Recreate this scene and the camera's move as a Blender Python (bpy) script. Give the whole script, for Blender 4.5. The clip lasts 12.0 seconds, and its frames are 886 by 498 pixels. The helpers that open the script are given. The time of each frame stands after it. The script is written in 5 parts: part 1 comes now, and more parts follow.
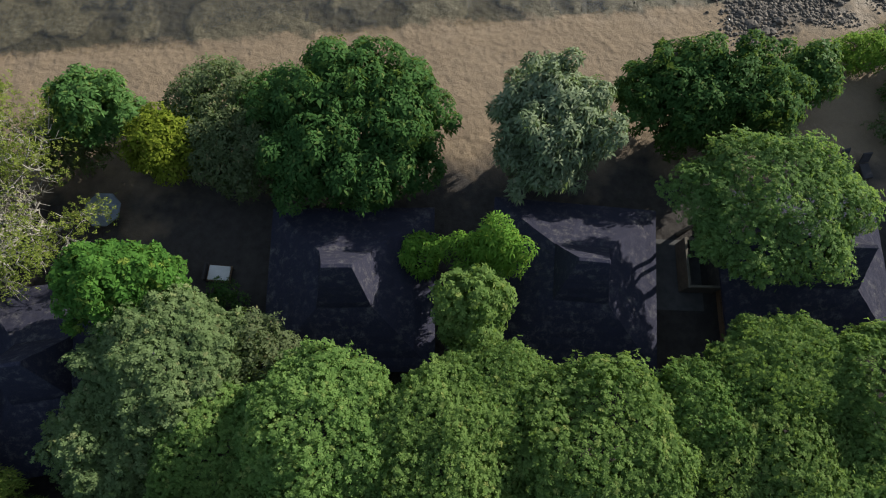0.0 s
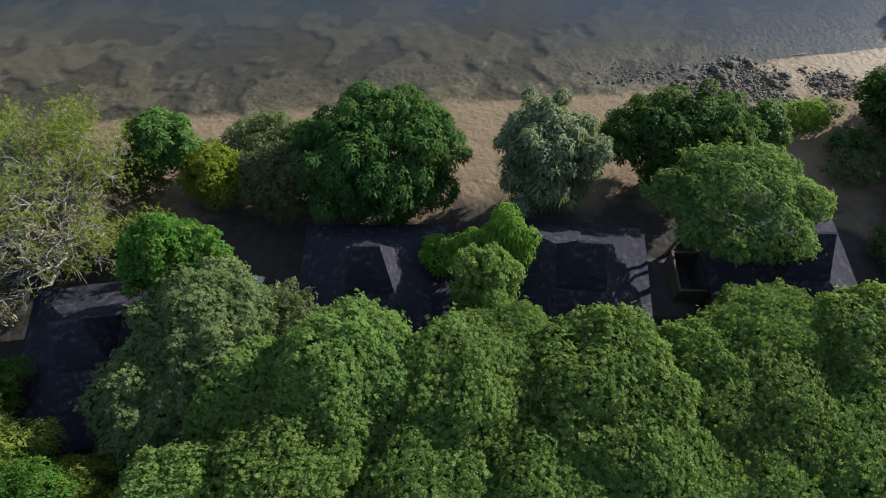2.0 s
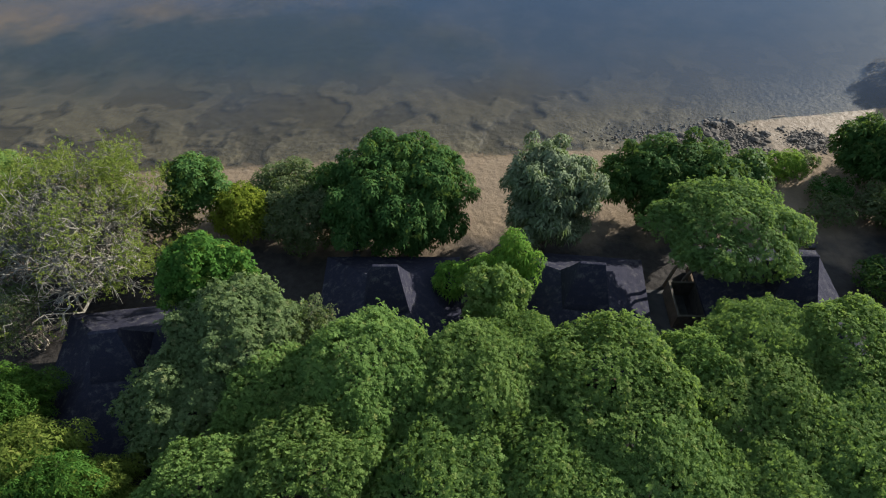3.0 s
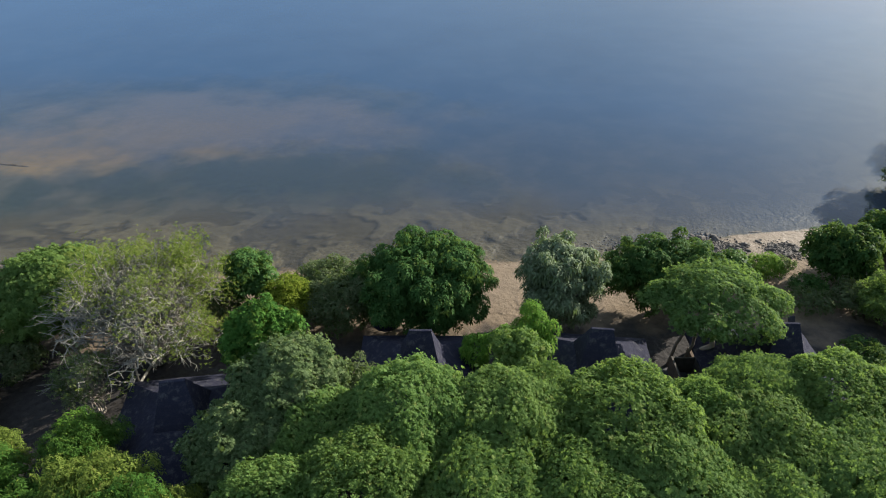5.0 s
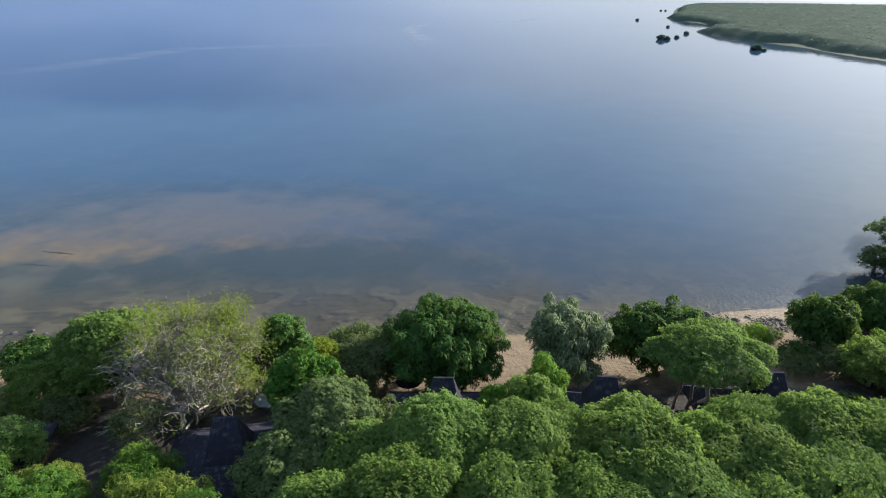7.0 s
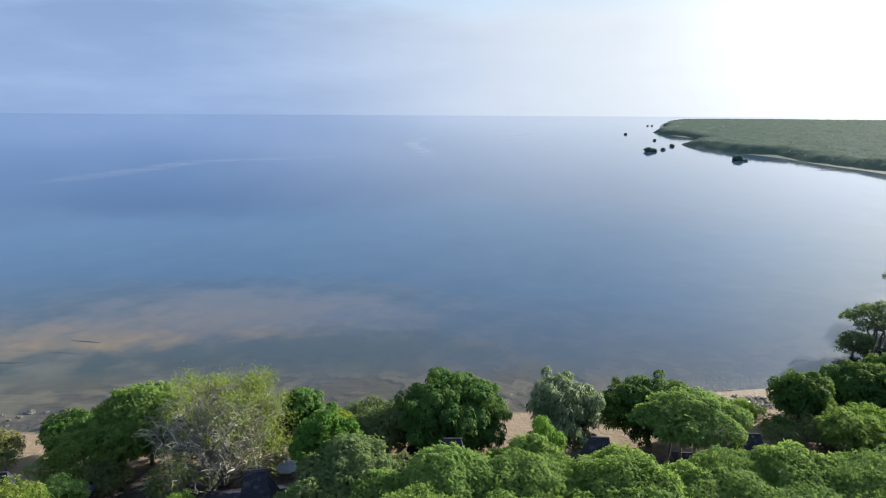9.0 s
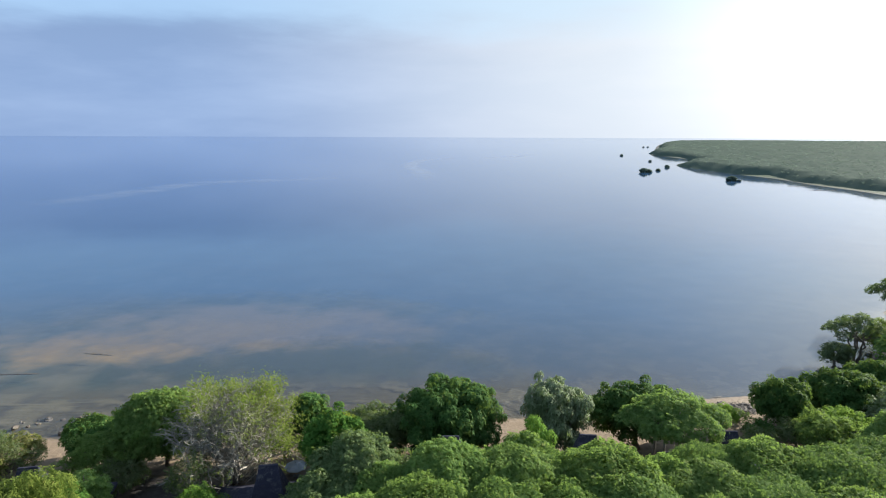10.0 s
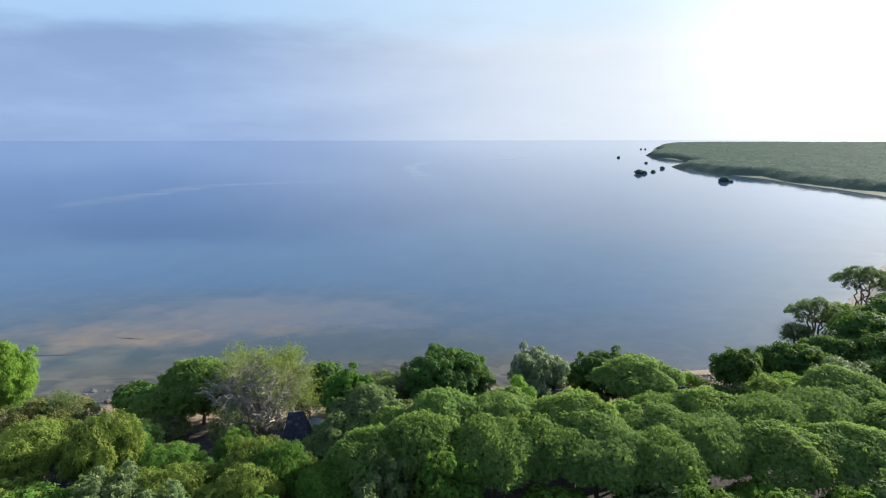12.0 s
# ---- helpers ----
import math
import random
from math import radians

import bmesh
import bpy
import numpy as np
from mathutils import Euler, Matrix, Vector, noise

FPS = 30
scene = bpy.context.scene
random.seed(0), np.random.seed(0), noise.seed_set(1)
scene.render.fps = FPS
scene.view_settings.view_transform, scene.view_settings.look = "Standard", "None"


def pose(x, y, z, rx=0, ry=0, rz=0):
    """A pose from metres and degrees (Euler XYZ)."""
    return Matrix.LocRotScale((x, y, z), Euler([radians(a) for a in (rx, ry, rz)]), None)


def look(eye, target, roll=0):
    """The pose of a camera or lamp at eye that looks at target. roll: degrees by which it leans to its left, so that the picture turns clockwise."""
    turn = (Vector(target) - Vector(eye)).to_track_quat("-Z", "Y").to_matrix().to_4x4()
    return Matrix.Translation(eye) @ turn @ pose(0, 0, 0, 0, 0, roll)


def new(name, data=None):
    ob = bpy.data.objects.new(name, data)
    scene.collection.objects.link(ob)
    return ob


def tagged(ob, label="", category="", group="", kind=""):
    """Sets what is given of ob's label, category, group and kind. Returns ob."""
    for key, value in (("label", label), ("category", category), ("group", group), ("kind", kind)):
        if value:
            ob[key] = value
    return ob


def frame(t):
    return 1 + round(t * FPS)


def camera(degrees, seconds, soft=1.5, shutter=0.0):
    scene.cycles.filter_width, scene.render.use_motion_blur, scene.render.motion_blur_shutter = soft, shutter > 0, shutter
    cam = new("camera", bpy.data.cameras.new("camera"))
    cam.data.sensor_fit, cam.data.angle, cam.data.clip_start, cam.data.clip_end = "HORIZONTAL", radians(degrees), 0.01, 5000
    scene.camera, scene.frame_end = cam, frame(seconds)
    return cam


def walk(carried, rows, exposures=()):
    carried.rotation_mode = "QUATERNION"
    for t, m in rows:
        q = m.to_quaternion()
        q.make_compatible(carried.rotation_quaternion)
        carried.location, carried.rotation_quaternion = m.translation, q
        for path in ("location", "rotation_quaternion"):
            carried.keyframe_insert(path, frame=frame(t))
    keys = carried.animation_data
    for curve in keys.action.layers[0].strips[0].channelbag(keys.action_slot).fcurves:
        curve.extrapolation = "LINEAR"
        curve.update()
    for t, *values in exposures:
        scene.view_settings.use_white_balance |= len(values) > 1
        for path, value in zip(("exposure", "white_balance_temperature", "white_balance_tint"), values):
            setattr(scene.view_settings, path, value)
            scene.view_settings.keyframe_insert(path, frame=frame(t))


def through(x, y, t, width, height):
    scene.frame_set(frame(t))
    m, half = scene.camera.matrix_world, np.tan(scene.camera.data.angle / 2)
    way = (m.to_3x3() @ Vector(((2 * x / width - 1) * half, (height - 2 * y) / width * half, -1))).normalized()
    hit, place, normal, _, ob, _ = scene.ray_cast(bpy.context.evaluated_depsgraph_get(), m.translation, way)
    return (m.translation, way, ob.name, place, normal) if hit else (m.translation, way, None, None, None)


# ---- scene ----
cam = camera(74.4, 12.0, soft=1.1)
PATH = [
    (0, (-0.562, -1.093, 36.497), (-0.57, -0.552, 34.571), 0.8),
    (0.5, (-0.643, -3.751, 36.485), (-0.656, -3.087, 34.599), 0.5),
    (1, (-0.761, -6.43, 36.493), (-0.779, -5.643, 34.655), 0.5),
    (1.5, (-0.988, -9.001, 36.477), (-1.005, -8.077, 34.703), 0.7),
    (2, (-1.246, -11.51, 36.473), (-1.266, -10.457, 34.773), 0.8),
    (2.5, (-1.561, -13.9, 36.468), (-1.586, -12.726, 34.849), 0.7),
    (3, (-1.852, -16.194, 36.439), (-1.882, -14.902, 34.912), 0.6),
    (5, (-3.622, -24.211, 36.225), (-3.662, -22.562, 35.093), 0.6),
    (5.5, (-3.952, -26.046, 36.134), (-3.996, -24.343, 35.086), 0.6),
    (6, (-4.325, -27.818, 36.061), (-4.372, -26.07, 35.09), 0.6),
    (6.5, (-4.703, -29.527, 35.98), (-4.75, -27.736, 35.091), 0.6),
    (7, (-4.97, -31.365, 35.911), (-5.02, -29.534, 35.108), 0.5),
    (9, (-5.454, -38.841, 35.93), (-5.509, -36.896, 35.47), 0.3),
    (9.5, (-5.447, -40.849, 35.95), (-5.498, -38.893, 35.537), 0.3),
    (10, (-5.346, -43.186, 36.002), (-5.396, -41.225, 35.612), 0.2),
    (10.5, (-5.198, -45.671, 36.051), (-5.248, -43.71, 35.666), 0.1),
    (11, (-5.072, -48.243, 36.09), (-5.122, -46.281, 35.707), 0.0),
    (11.5, (-4.961, -50.807, 36.095), (-5.011, -48.844, 35.713), -0.1),
    (12, (-4.767, -53.512, 36.09), (-4.816, -51.549, 35.71), -0.1),
]
EXPOSURES = [(0, 0.44), (2.5, 0.52), (5, 0.8), (7, 0.92), (9, 1.08), (12, 1.1)]
walk(cam, [(t, look(eye, target, roll)) for t, eye, target, roll in PATH], EXPOSURES)

# ---- light: a low hazy sun ahead and to the right, over the sea ----
SUN_AZ, SUN_EL = 55.0, 19.5
az, el = radians(SUN_AZ), radians(SUN_EL)
to_sun = Vector((math.sin(az) * math.cos(el), math.cos(az) * math.cos(el), math.sin(el)))
world = bpy.data.worlds.new("world")
scene.world = world
world.use_nodes = True
wn, wl = world.node_tree.nodes, world.node_tree.links
wn.clear()


def w_node(kind, sets=None, ins=None):
    nd = wn.new(kind)
    for key, v in (sets or {}).items():
        setattr(nd, key, v)
    for key, v in (ins or {}).items():
        if isinstance(v, bpy.types.NodeSocket):
            wl.new(v, nd.inputs[key])
        else:
            nd.inputs[key].default_value = v
    return nd


sky = w_node("ShaderNodeTexSky", {"sky_type": "NISHITA", "sun_disc": False, "sun_elevation": el, "sun_rotation": az,
                                  "air_density": 1.0, "dust_density": 0.6, "ozone_density": 3.0})
w_dir = w_node("ShaderNodeTexCoord").outputs["Generated"]
w_up = w_node("ShaderNodeSeparateXYZ", ins={0: w_dir}).outputs[2]
w_near = w_node("ShaderNodeVectorMath", {"operation": "DOT_PRODUCT"}, {0: w_dir, 1: tuple(to_sun)}).outputs["Value"]
# sea haze: blue away from the sun, white towards it, thinning with height
w_glow = w_node("ShaderNodeMapRange", {"interpolation_type": "SMOOTHSTEP"}, {"Value": w_near, "From Min": 0.16, "From Max": 0.93}).outputs["Result"]
w_drop = w_node("ShaderNodeMapRange", {"interpolation_type": "SMOOTHSTEP"}, {"Value": w_up, "From Min": 0.22, "From Max": 0.5, "To Min": 1.0, "To Max": 0.35}).outputs["Result"]
w_glow = w_node("ShaderNodeMath", {"operation": "MULTIPLY"}, {0: w_glow, 1: w_drop}).outputs[0]
w_haze = w_node("ShaderNodeMix", {"data_type": "RGBA"}, {"Factor": w_glow, "A": (4.7, 6.95, 11.5, 1), "B": (14.4, 15.5, 16.6, 1)}).outputs["Result"]
w_thin = w_node("ShaderNodeMapRange", {"interpolation_type": "SMOOTHSTEP"}, {"Value": w_up, "From Min": 0.05, "From Max": 0.26, "To Min": 0.97, "To Max": 0.75}).outputs["Result"]
w_air = w_node("ShaderNodeMix", {"data_type": "RGBA"}, {"Factor": w_thin, "A": sky.outputs["Color"], "B": w_haze}).outputs["Result"]
# thin high cloud in streaks
w_map = w_node("ShaderNodeMapping", ins={"Vector": w_dir, "Scale": (1.0, 1.0, 4.5), "Rotation": (0.0, -0.16, 0.0)}).outputs["Vector"]
w_noise = w_node("ShaderNodeTexNoise", ins={"Vector": w_map, "Scale": 2.4, "Detail": 8.0, "Roughness": 0.55}).outputs["Fac"]
w_veil = w_node("ShaderNodeMapRange", ins={"Value": w_noise, "From Min": 0.42, "From Max": 0.75, "To Max": 0.5}).outputs["Result"]
# even veil overhead, out of view, added to lift the fill light
w_high = w_node("ShaderNodeMapRange", {"interpolation_type": "SMOOTHSTEP"}, {"Value": w_up, "From Min": 0.25, "From Max": 0.65, "To Max": 0.75}).outputs["Result"]
w_veil = w_node("ShaderNodeMath", {"operation": "MAXIMUM"}, {0: w_veil, 1: w_high}).outputs[0]
w_lit = w_node("ShaderNodeMix", {"data_type": "RGBA"}, {"Factor": w_glow, "A": (8.0, 10.6, 15.3, 1), "B": (16.5, 16.6, 16.8, 1)}).outputs["Result"]
w_mix = w_node("ShaderNodeMix", {"data_type": "RGBA"}, {"Factor": w_veil, "A": w_air, "B": w_lit}).outputs["Result"]
# clear blue above the ragged upper edge of the haze bank
w_edge = w_node("ShaderNodeMath", {"operation": "MULTIPLY_ADD"}, {0: w_noise, 1: 0.16, 2: w_up}).outputs[0]
w_lift = w_node("ShaderNodeMath", {"operation": "MULTIPLY_ADD"}, {0: w_glow, 1: -0.03, 2: w_edge}).outputs[0]
w_open = w_node("ShaderNodeMapRange", {"interpolation_type": "SMOOTHSTEP"}, {"Value": w_lift, "From Min": 0.20, "From Max": 0.27, "To Max": 0.8}).outputs["Result"]
w_shut = w_node("ShaderNodeMapRange", {"interpolation_type": "SMOOTHSTEP"}, {"Value": w_up, "From Min": 0.28, "From Max": 0.5, "To Min": 1.0, "To Max": 0.3}).outputs["Result"]
w_open = w_node("ShaderNodeMath", {"operation": "MULTIPLY"}, {0: w_open, 1: w_shut}).outputs[0]
w_blue = w_node("ShaderNodeMix", {"data_type": "RGBA"}, {"Factor": w_glow, "A": (7.2, 11.0, 15.8, 1), "B": (11.5, 14.4, 16.6, 1)}).outputs["Result"]
w_mix = w_node("ShaderNodeMix", {"data_type": "RGBA"}, {"Factor": w_open, "A": w_mix, "B": w_blue}).outputs["Result"]
w_ring = w_node("ShaderNodeMapRange", {"interpolation_type": "SMOOTHSTEP"}, {"Value": w_near, "From Min": 0.66, "From Max": 1.0}).outputs["Result"]
w_ring = w_node("ShaderNodeMath", {"operation": "POWER"}, {0: w_ring, 1: 2.4}).outputs[0]
w_low = w_node("ShaderNodeMapRange", {"interpolation_type": "SMOOTHSTEP"}, {"Value": w_up, "From Min": 0.22, "From Max": 0.46, "To Min": 1.0, "To Max": 0.25}).outputs["Result"]
w_ring = w_node("ShaderNodeMath", {"operation": "MULTIPLY"}, {0: w_ring, 1: w_low}).outputs[0]
w_mix = w_node("ShaderNodeMix", {"data_type": "RGBA", "blend_type": "ADD"}, {"Factor": w_ring, "A": w_mix, "B": (13.0, 12.9, 12.6, 1)}).outputs["Result"]
w_bg = w_node("ShaderNodeBackground", ins={"Color": w_mix, "Strength": 0.0292}).outputs["Background"]
w_node("ShaderNodeOutputWorld", ins={"Surface": w_bg})

sun = new("sun", bpy.data.lights.new("sun", "SUN"))
sun.data.energy, sun.data.angle, sun.data.color = 5.5, radians(0.6), (1.0, 0.95, 0.86)
sun.matrix_world = look(to_sun * 200, (0, 0, 0))


# ---- materials ----
class Mat:
    """A node material with short calls."""

    def __init__(self, name):
        self.m = bpy.data.materials.new(name)
        self.m.use_nodes = True
        self.t = self.m.node_tree
        self.n = self.t.nodes
        self.n.clear()
        self.out = self.n.new("ShaderNodeOutputMaterial")

    def node(self, kind, sets=None, ins=None):
        nd = self.n.new(kind)
        for k, v in (sets or {}).items():
            setattr(nd, k, v)
        for k, v in (ins or {}).items():
            self.put(nd.inputs[k], v)
        return nd

    def put(self, socket, v):
        if isinstance(v, bpy.types.NodeSocket):
            self.t.links.new(v, socket)
        else:
            socket.default_value = v

    def pos(self):
        return self.node("ShaderNodeNewGeometry").outputs["Position"]

    def noise(self, scale, detail=4.0, rough=0.55, vec=None, dist=0.0):
        nd = self.node("ShaderNodeTexNoise", ins={"Scale": scale, "Detail": detail, "Roughness": rough, "Distortion": dist})
        self.put(nd.inputs["Vector"], vec if vec is not None else self.pos())
        return nd.outputs["Fac"]

    def span(self, v, a, b, lo=0.0, hi=1.0, smooth=False):
        nd = self.node("ShaderNodeMapRange", {"interpolation_type": "SMOOTHSTEP" if smooth else "LINEAR"},
                       {"Value": v, "From Min": a, "From Max": b, "To Min": lo, "To Max": hi})
        return nd.outputs["Result"]

    def mix(self, f, a, b, how="MIX"):
        nd = self.node("ShaderNodeMix", {"data_type": "RGBA", "blend_type": how})
        self.put(nd.inputs["Factor"], f)
        for k, v in (("A", a), ("B", b)):
            self.put(nd.inputs[k], v if isinstance(v, bpy.types.NodeSocket) else (*v, 1))
        return nd.outputs["Result"]

    def maths(self, op, a, b=0.0):
        nd = self.node("ShaderNodeMath", {"operation": op})
        self.put(nd.inputs[0], a)
        self.put(nd.inputs[1], b)
        return nd.outputs[0]

    def bump(self, h, strength=0.4, distance=0.05):
        return self.node("ShaderNodeBump", ins={"Height": h, "Strength": strength, "Distance": distance}).outputs["Normal"]

    def attr(self, name):
        return self.node("ShaderNodeAttribute", {"attribute_name": name}).outputs["Fac"]

    def oval(self, cx, cy, rx, ry, ragged, scale):
        """0 at the middle of an oval patch of the plan, 1 at its ragged rim."""
        p = self.node("ShaderNodeSeparateXYZ", ins={0: self.pos()})
        x = self.maths("DIVIDE", self.maths("SUBTRACT", p.outputs[0], cx), rx)
        y = self.maths("DIVIDE", self.maths("SUBTRACT", p.outputs[1], cy), ry)
        e = self.maths("ADD", self.maths("MULTIPLY", x, x), self.maths("MULTIPLY", y, y))
        return self.maths("ADD", e, self.span(self.noise(scale, 6.0, 0.6), 0.25, 0.75, -ragged, ragged))

    def end(self, shader):
        self.t.links.new(shader, self.out.inputs["Surface"])
        return self.m

    def surface(self, color, rough=0.8, normal=None, metal=0.0, spec=0.3):
        nd = self.node("ShaderNodeBsdfPrincipled", ins={"Roughness": rough, "Metallic": metal, "Specular IOR Level": spec})
        self.put(nd.inputs["Base Color"], color if isinstance(color, bpy.types.NodeSocket) else (*color, 1))
        if normal is not None:
            self.put(nd.inputs["Normal"], normal)
        return self.end(nd.outputs["BSDF"])


def leaf_material(name, dark, light, warm, gloss=0.65, through=0.3, back=(0.27, 0.40, 0.07)):
    """Foliage: each leaf and each tree differs a little, some leaves have turned."""
    k = Mat(name)
    each = k.node("ShaderNodeNewGeometry").outputs["Random Per Island"]
    tree = k.node("ShaderNodeObjectInfo").outputs["Random"]
    big = k.noise(0.55, 3.0)
    c = k.mix(k.span(each, 0.0, 1.0), dark, light)
    c = k.mix(k.span(big, 0.35, 0.7, 0.0, 0.55), c, light)
    c = k.mix(k.span(each, 0.93, 1.0, 0.0, 0.8), c, warm)
    hsv = k.node("ShaderNodeHueSaturation", ins={"Hue": k.span(tree, 0, 1, 0.486, 0.498), "Value": k.span(tree, 0, 1, 0.93, 1.1), "Color": c})
    c = hsv.outputs["Color"]
    face = k.node("ShaderNodeBsdfPrincipled", ins={"Base Color": c, "Roughness": gloss, "Specular IOR Level": 0.04})
    back = k.node("ShaderNodeBsdfTranslucent", ins={"Color": k.mix(0.6, c, back)})
    both = k.node("ShaderNodeMixShader", ins={0: through, 1: face.outputs["BSDF"], 2: back.outputs["BSDF"]})
    return k.end(both.outputs["Shader"])


LEAF_CANOPY = leaf_material("canopy leaves", (0.052, 0.112, 0.029), (0.164, 0.262, 0.076), (0.26, 0.29, 0.09), through=0.45)
LEAF_DARK = leaf_material("glossy dark leaves", (0.016, 0.050, 0.014), (0.055, 0.125, 0.034), (0.14, 0.17, 0.05), gloss=0.65, through=0.25)
LEAF_SILVER = leaf_material("silver green leaves", (0.060, 0.100, 0.048), (0.22, 0.28, 0.165), (0.34, 0.33, 0.2), gloss=0.5, through=0.25)
LEAF_LIGHT = leaf_material("light green leaves", (0.054, 0.122, 0.032), (0.155, 0.262, 0.086), (0.26, 0.29, 0.09), through=0.45)
LEAF_BRIGHT = leaf_material("bright young leaves", (0.06, 0.155, 0.02), (0.145, 0.285, 0.045), (0.24, 0.30, 0.05), through=0.42)
LEAF_TEAL = leaf_material("blue green leaves", (0.028, 0.086, 0.022), (0.09, 0.185, 0.055), (0.16, 0.19, 0.05), gloss=0.5)
LEAF_YELLOW = leaf_material("yellowing leaves", (0.085, 0.13, 0.014), (0.19, 0.25, 0.03), (0.28, 0.26, 0.05), through=0.38)
LEAF_OLIVE = leaf_material("sparse olive leaves", (0.072, 0.106, 0.020), (0.185, 0.238, 0.050), (0.26, 0.24, 0.08), through=0.38)
LEAF_MANGROVE = leaf_material("mangrove leaves", (0.035, 0.062, 0.032), (0.095, 0.13, 0.07), (0.2, 0.2, 0.1), through=0.3)
LEAF_GREEN = leaf_material("deep green leaves", (0.024, 0.076, 0.014), (0.072, 0.165, 0.03), (0.17, 0.22, 0.04), through=0.3)
LEAF_SAGE = leaf_material("grey green leaves", (0.045, 0.080, 0.030), (0.135, 0.190, 0.080), (0.2, 0.2, 0.09), through=0.28)
LEAF_YELLOW_GREEN = leaf_material("yellowish green leaves", (0.055, 0.095, 0.018), (0.165, 0.225, 0.045), (0.26, 0.25, 0.07), through=0.3)
LEAF_BROWN = leaf_material("drying brownish leaves", (0.07, 0.075, 0.025), (0.16, 0.16, 0.055), (0.22, 0.17, 0.07))
LEAF_DUSTY = leaf_material("dusty grey green leaves", (0.045, 0.072, 0.032), (0.115, 0.145, 0.07), (0.19, 0.16, 0.08))
# distance haze is put into these pale grey-green leaf colours
LEAF_HAZED = leaf_material("hazed mangrove leaves", (0.125, 0.175, 0.140), (0.145, 0.200, 0.155), (0.155, 0.205, 0.155), gloss=0.9, through=0.5, back=(0.16, 0.21, 0.16))


def bark_material(name, dark, light):
    k = Mat(name)
    p = k.node("ShaderNodeMapping", ins={"Vector": k.pos(), "Scale": (6.0, 6.0, 1.2)}).outputs["Vector"]
    g = k.noise(3.0, 6.0, 0.65, p)
    c = k.mix(k.span(g, 0.3, 0.7), dark, light)
    c = k.mix(k.span(k.noise(0.9), 0.55, 0.75, 0, 0.5), c, (0.30, 0.29, 0.25))
    return k.surface(c, 0.9, k.bump(g, 0.6, 0.03))


BARK = bark_material("bark", (0.07, 0.055, 0.04), (0.20, 0.17, 0.13))
BARK_BARE = bark_material("bleached bark", (0.18, 0.165, 0.135), (0.37, 0.345, 0.295))
BARK_PALE = bark_material("pale bark", (0.26, 0.22, 0.17), (0.48, 0.43, 0.35))


def thatch_material(name):
    """Old grass thatch, almost black, with pale mottling and bleached streaks running down the slope."""
    k = Mat(name)
    co = k.node("ShaderNodeTexCoord").outputs["Object"]
    fine = k.noise(22.0, 5.0, 0.7, co)
    mottle = k.noise(2.2, 9.0, 0.78, co, 0.2)
    big = k.noise(0.55, 3.0, 0.5, co)
    # blue skylight on the unlit slopes is put into these base tones
    c = k.mix(k.span(fine, 0.3, 0.7), (0.021, 0.022, 0.038), (0.038, 0.038, 0.055))
    spots = k.maths("MULTIPLY", k.span(mottle, 0.50, 0.68), k.span(big, 0.4, 0.62, 0.1, 1.0))
    c = k.mix(spots, c, (0.116, 0.111, 0.112))
    return k.surface(c, 0.95, k.bump(k.maths("ADD", fine, mottle), 0.6, 0.05), spec=0.1)


THATCH = thatch_material("weathered thatch")


def timber_material(name, dark, light):
    k = Mat(name)
    co = k.node("ShaderNodeTexCoord").outputs["Object"]
    p = k.node("ShaderNodeMapping", ins={"Vector": co, "Scale": (1.0, 9.0, 9.0)}).outputs["Vector"]
    g = k.noise(4.0, 6.0, 0.6, p)
    c = k.mix(k.span(g, 0.3, 0.7), dark, light)
    return k.surface(c, 0.75, k.bump(g, 0.3, 0.01))


TIMBER = timber_material("brown timber", (0.08, 0.05, 0.03), (0.18, 0.12, 0.07))


def plain_material(name, a, b, scale=3.0, rough=0.8, depth=0.01):
    k = Mat(name)
    g = k.noise(scale, 6.0, 0.6)
    c = k.mix(k.span(g, 0.3, 0.7), a, b)
    c = k.mix(k.span(k.noise(scale * 0.2), 0.5, 0.75, 0, 0.5), c, tuple(v * 0.7 for v in a))
    return k.surface(c, rough, k.bump(g, 0.3, depth))


PLASTER = plain_material("cream plaster", (0.44, 0.37, 0.27), (0.54, 0.47, 0.35))
# the yard is cream plaster; its shade is put into these two colours
COPING = plain_material("shade-dimmed coping plaster", (0.08, 0.070, 0.055), (0.13, 0.115, 0.09))
YARD_WALL = plain_material("shade-darkened plaster", (0.05, 0.043, 0.035), (0.10, 0.085, 0.068))
CANVAS = plain_material("pale blue canvas", (0.26, 0.31, 0.38), (0.33, 0.38, 0.45))
CUSHION = plain_material("off white cushion", (0.55, 0.55, 0.53), (0.66, 0.65, 0.63))
DARK_FABRIC = plain_material("dark cloth", (0.03, 0.03, 0.035), (0.06, 0.055, 0.055))
ROCK = plain_material("black lava rock", (0.052, 0.044, 0.037), (0.16, 0.134, 0.108), 3.5, 0.8, 0.08)
# dark slab colour; between the bungalows it stands in for deep shade
DARK_SLAB = plain_material("dark slab", (0.05, 0.05, 0.052), (0.09, 0.088, 0.085), 1.5)

# ---- ground: land, beach and sea bed in one sheet ----
COAST = np.array([(-5000, -400), (-900, -60), (-220, 4), (-100, 14), (-61, 19), (-44, 20.6), (-27, 23.4), (-15, 24.4), (1, 26.4), (12, 27.4), (19, 28.4),
                  (28, 32.5), (36, 34), (43, 35.5), (54, 40), (66, 52), (84, 74), (118, 112), (170, 165), (226, 240), (268, 322), (261, 352),
                  (257, 420), (270, 472), (250, 502), (249, 570), (250, 645), (312, 735), (340, 880), (328, 945), (355, 1070), (450, 1300), (620, 1800), (900, 2450), (5000, 3000)], float)


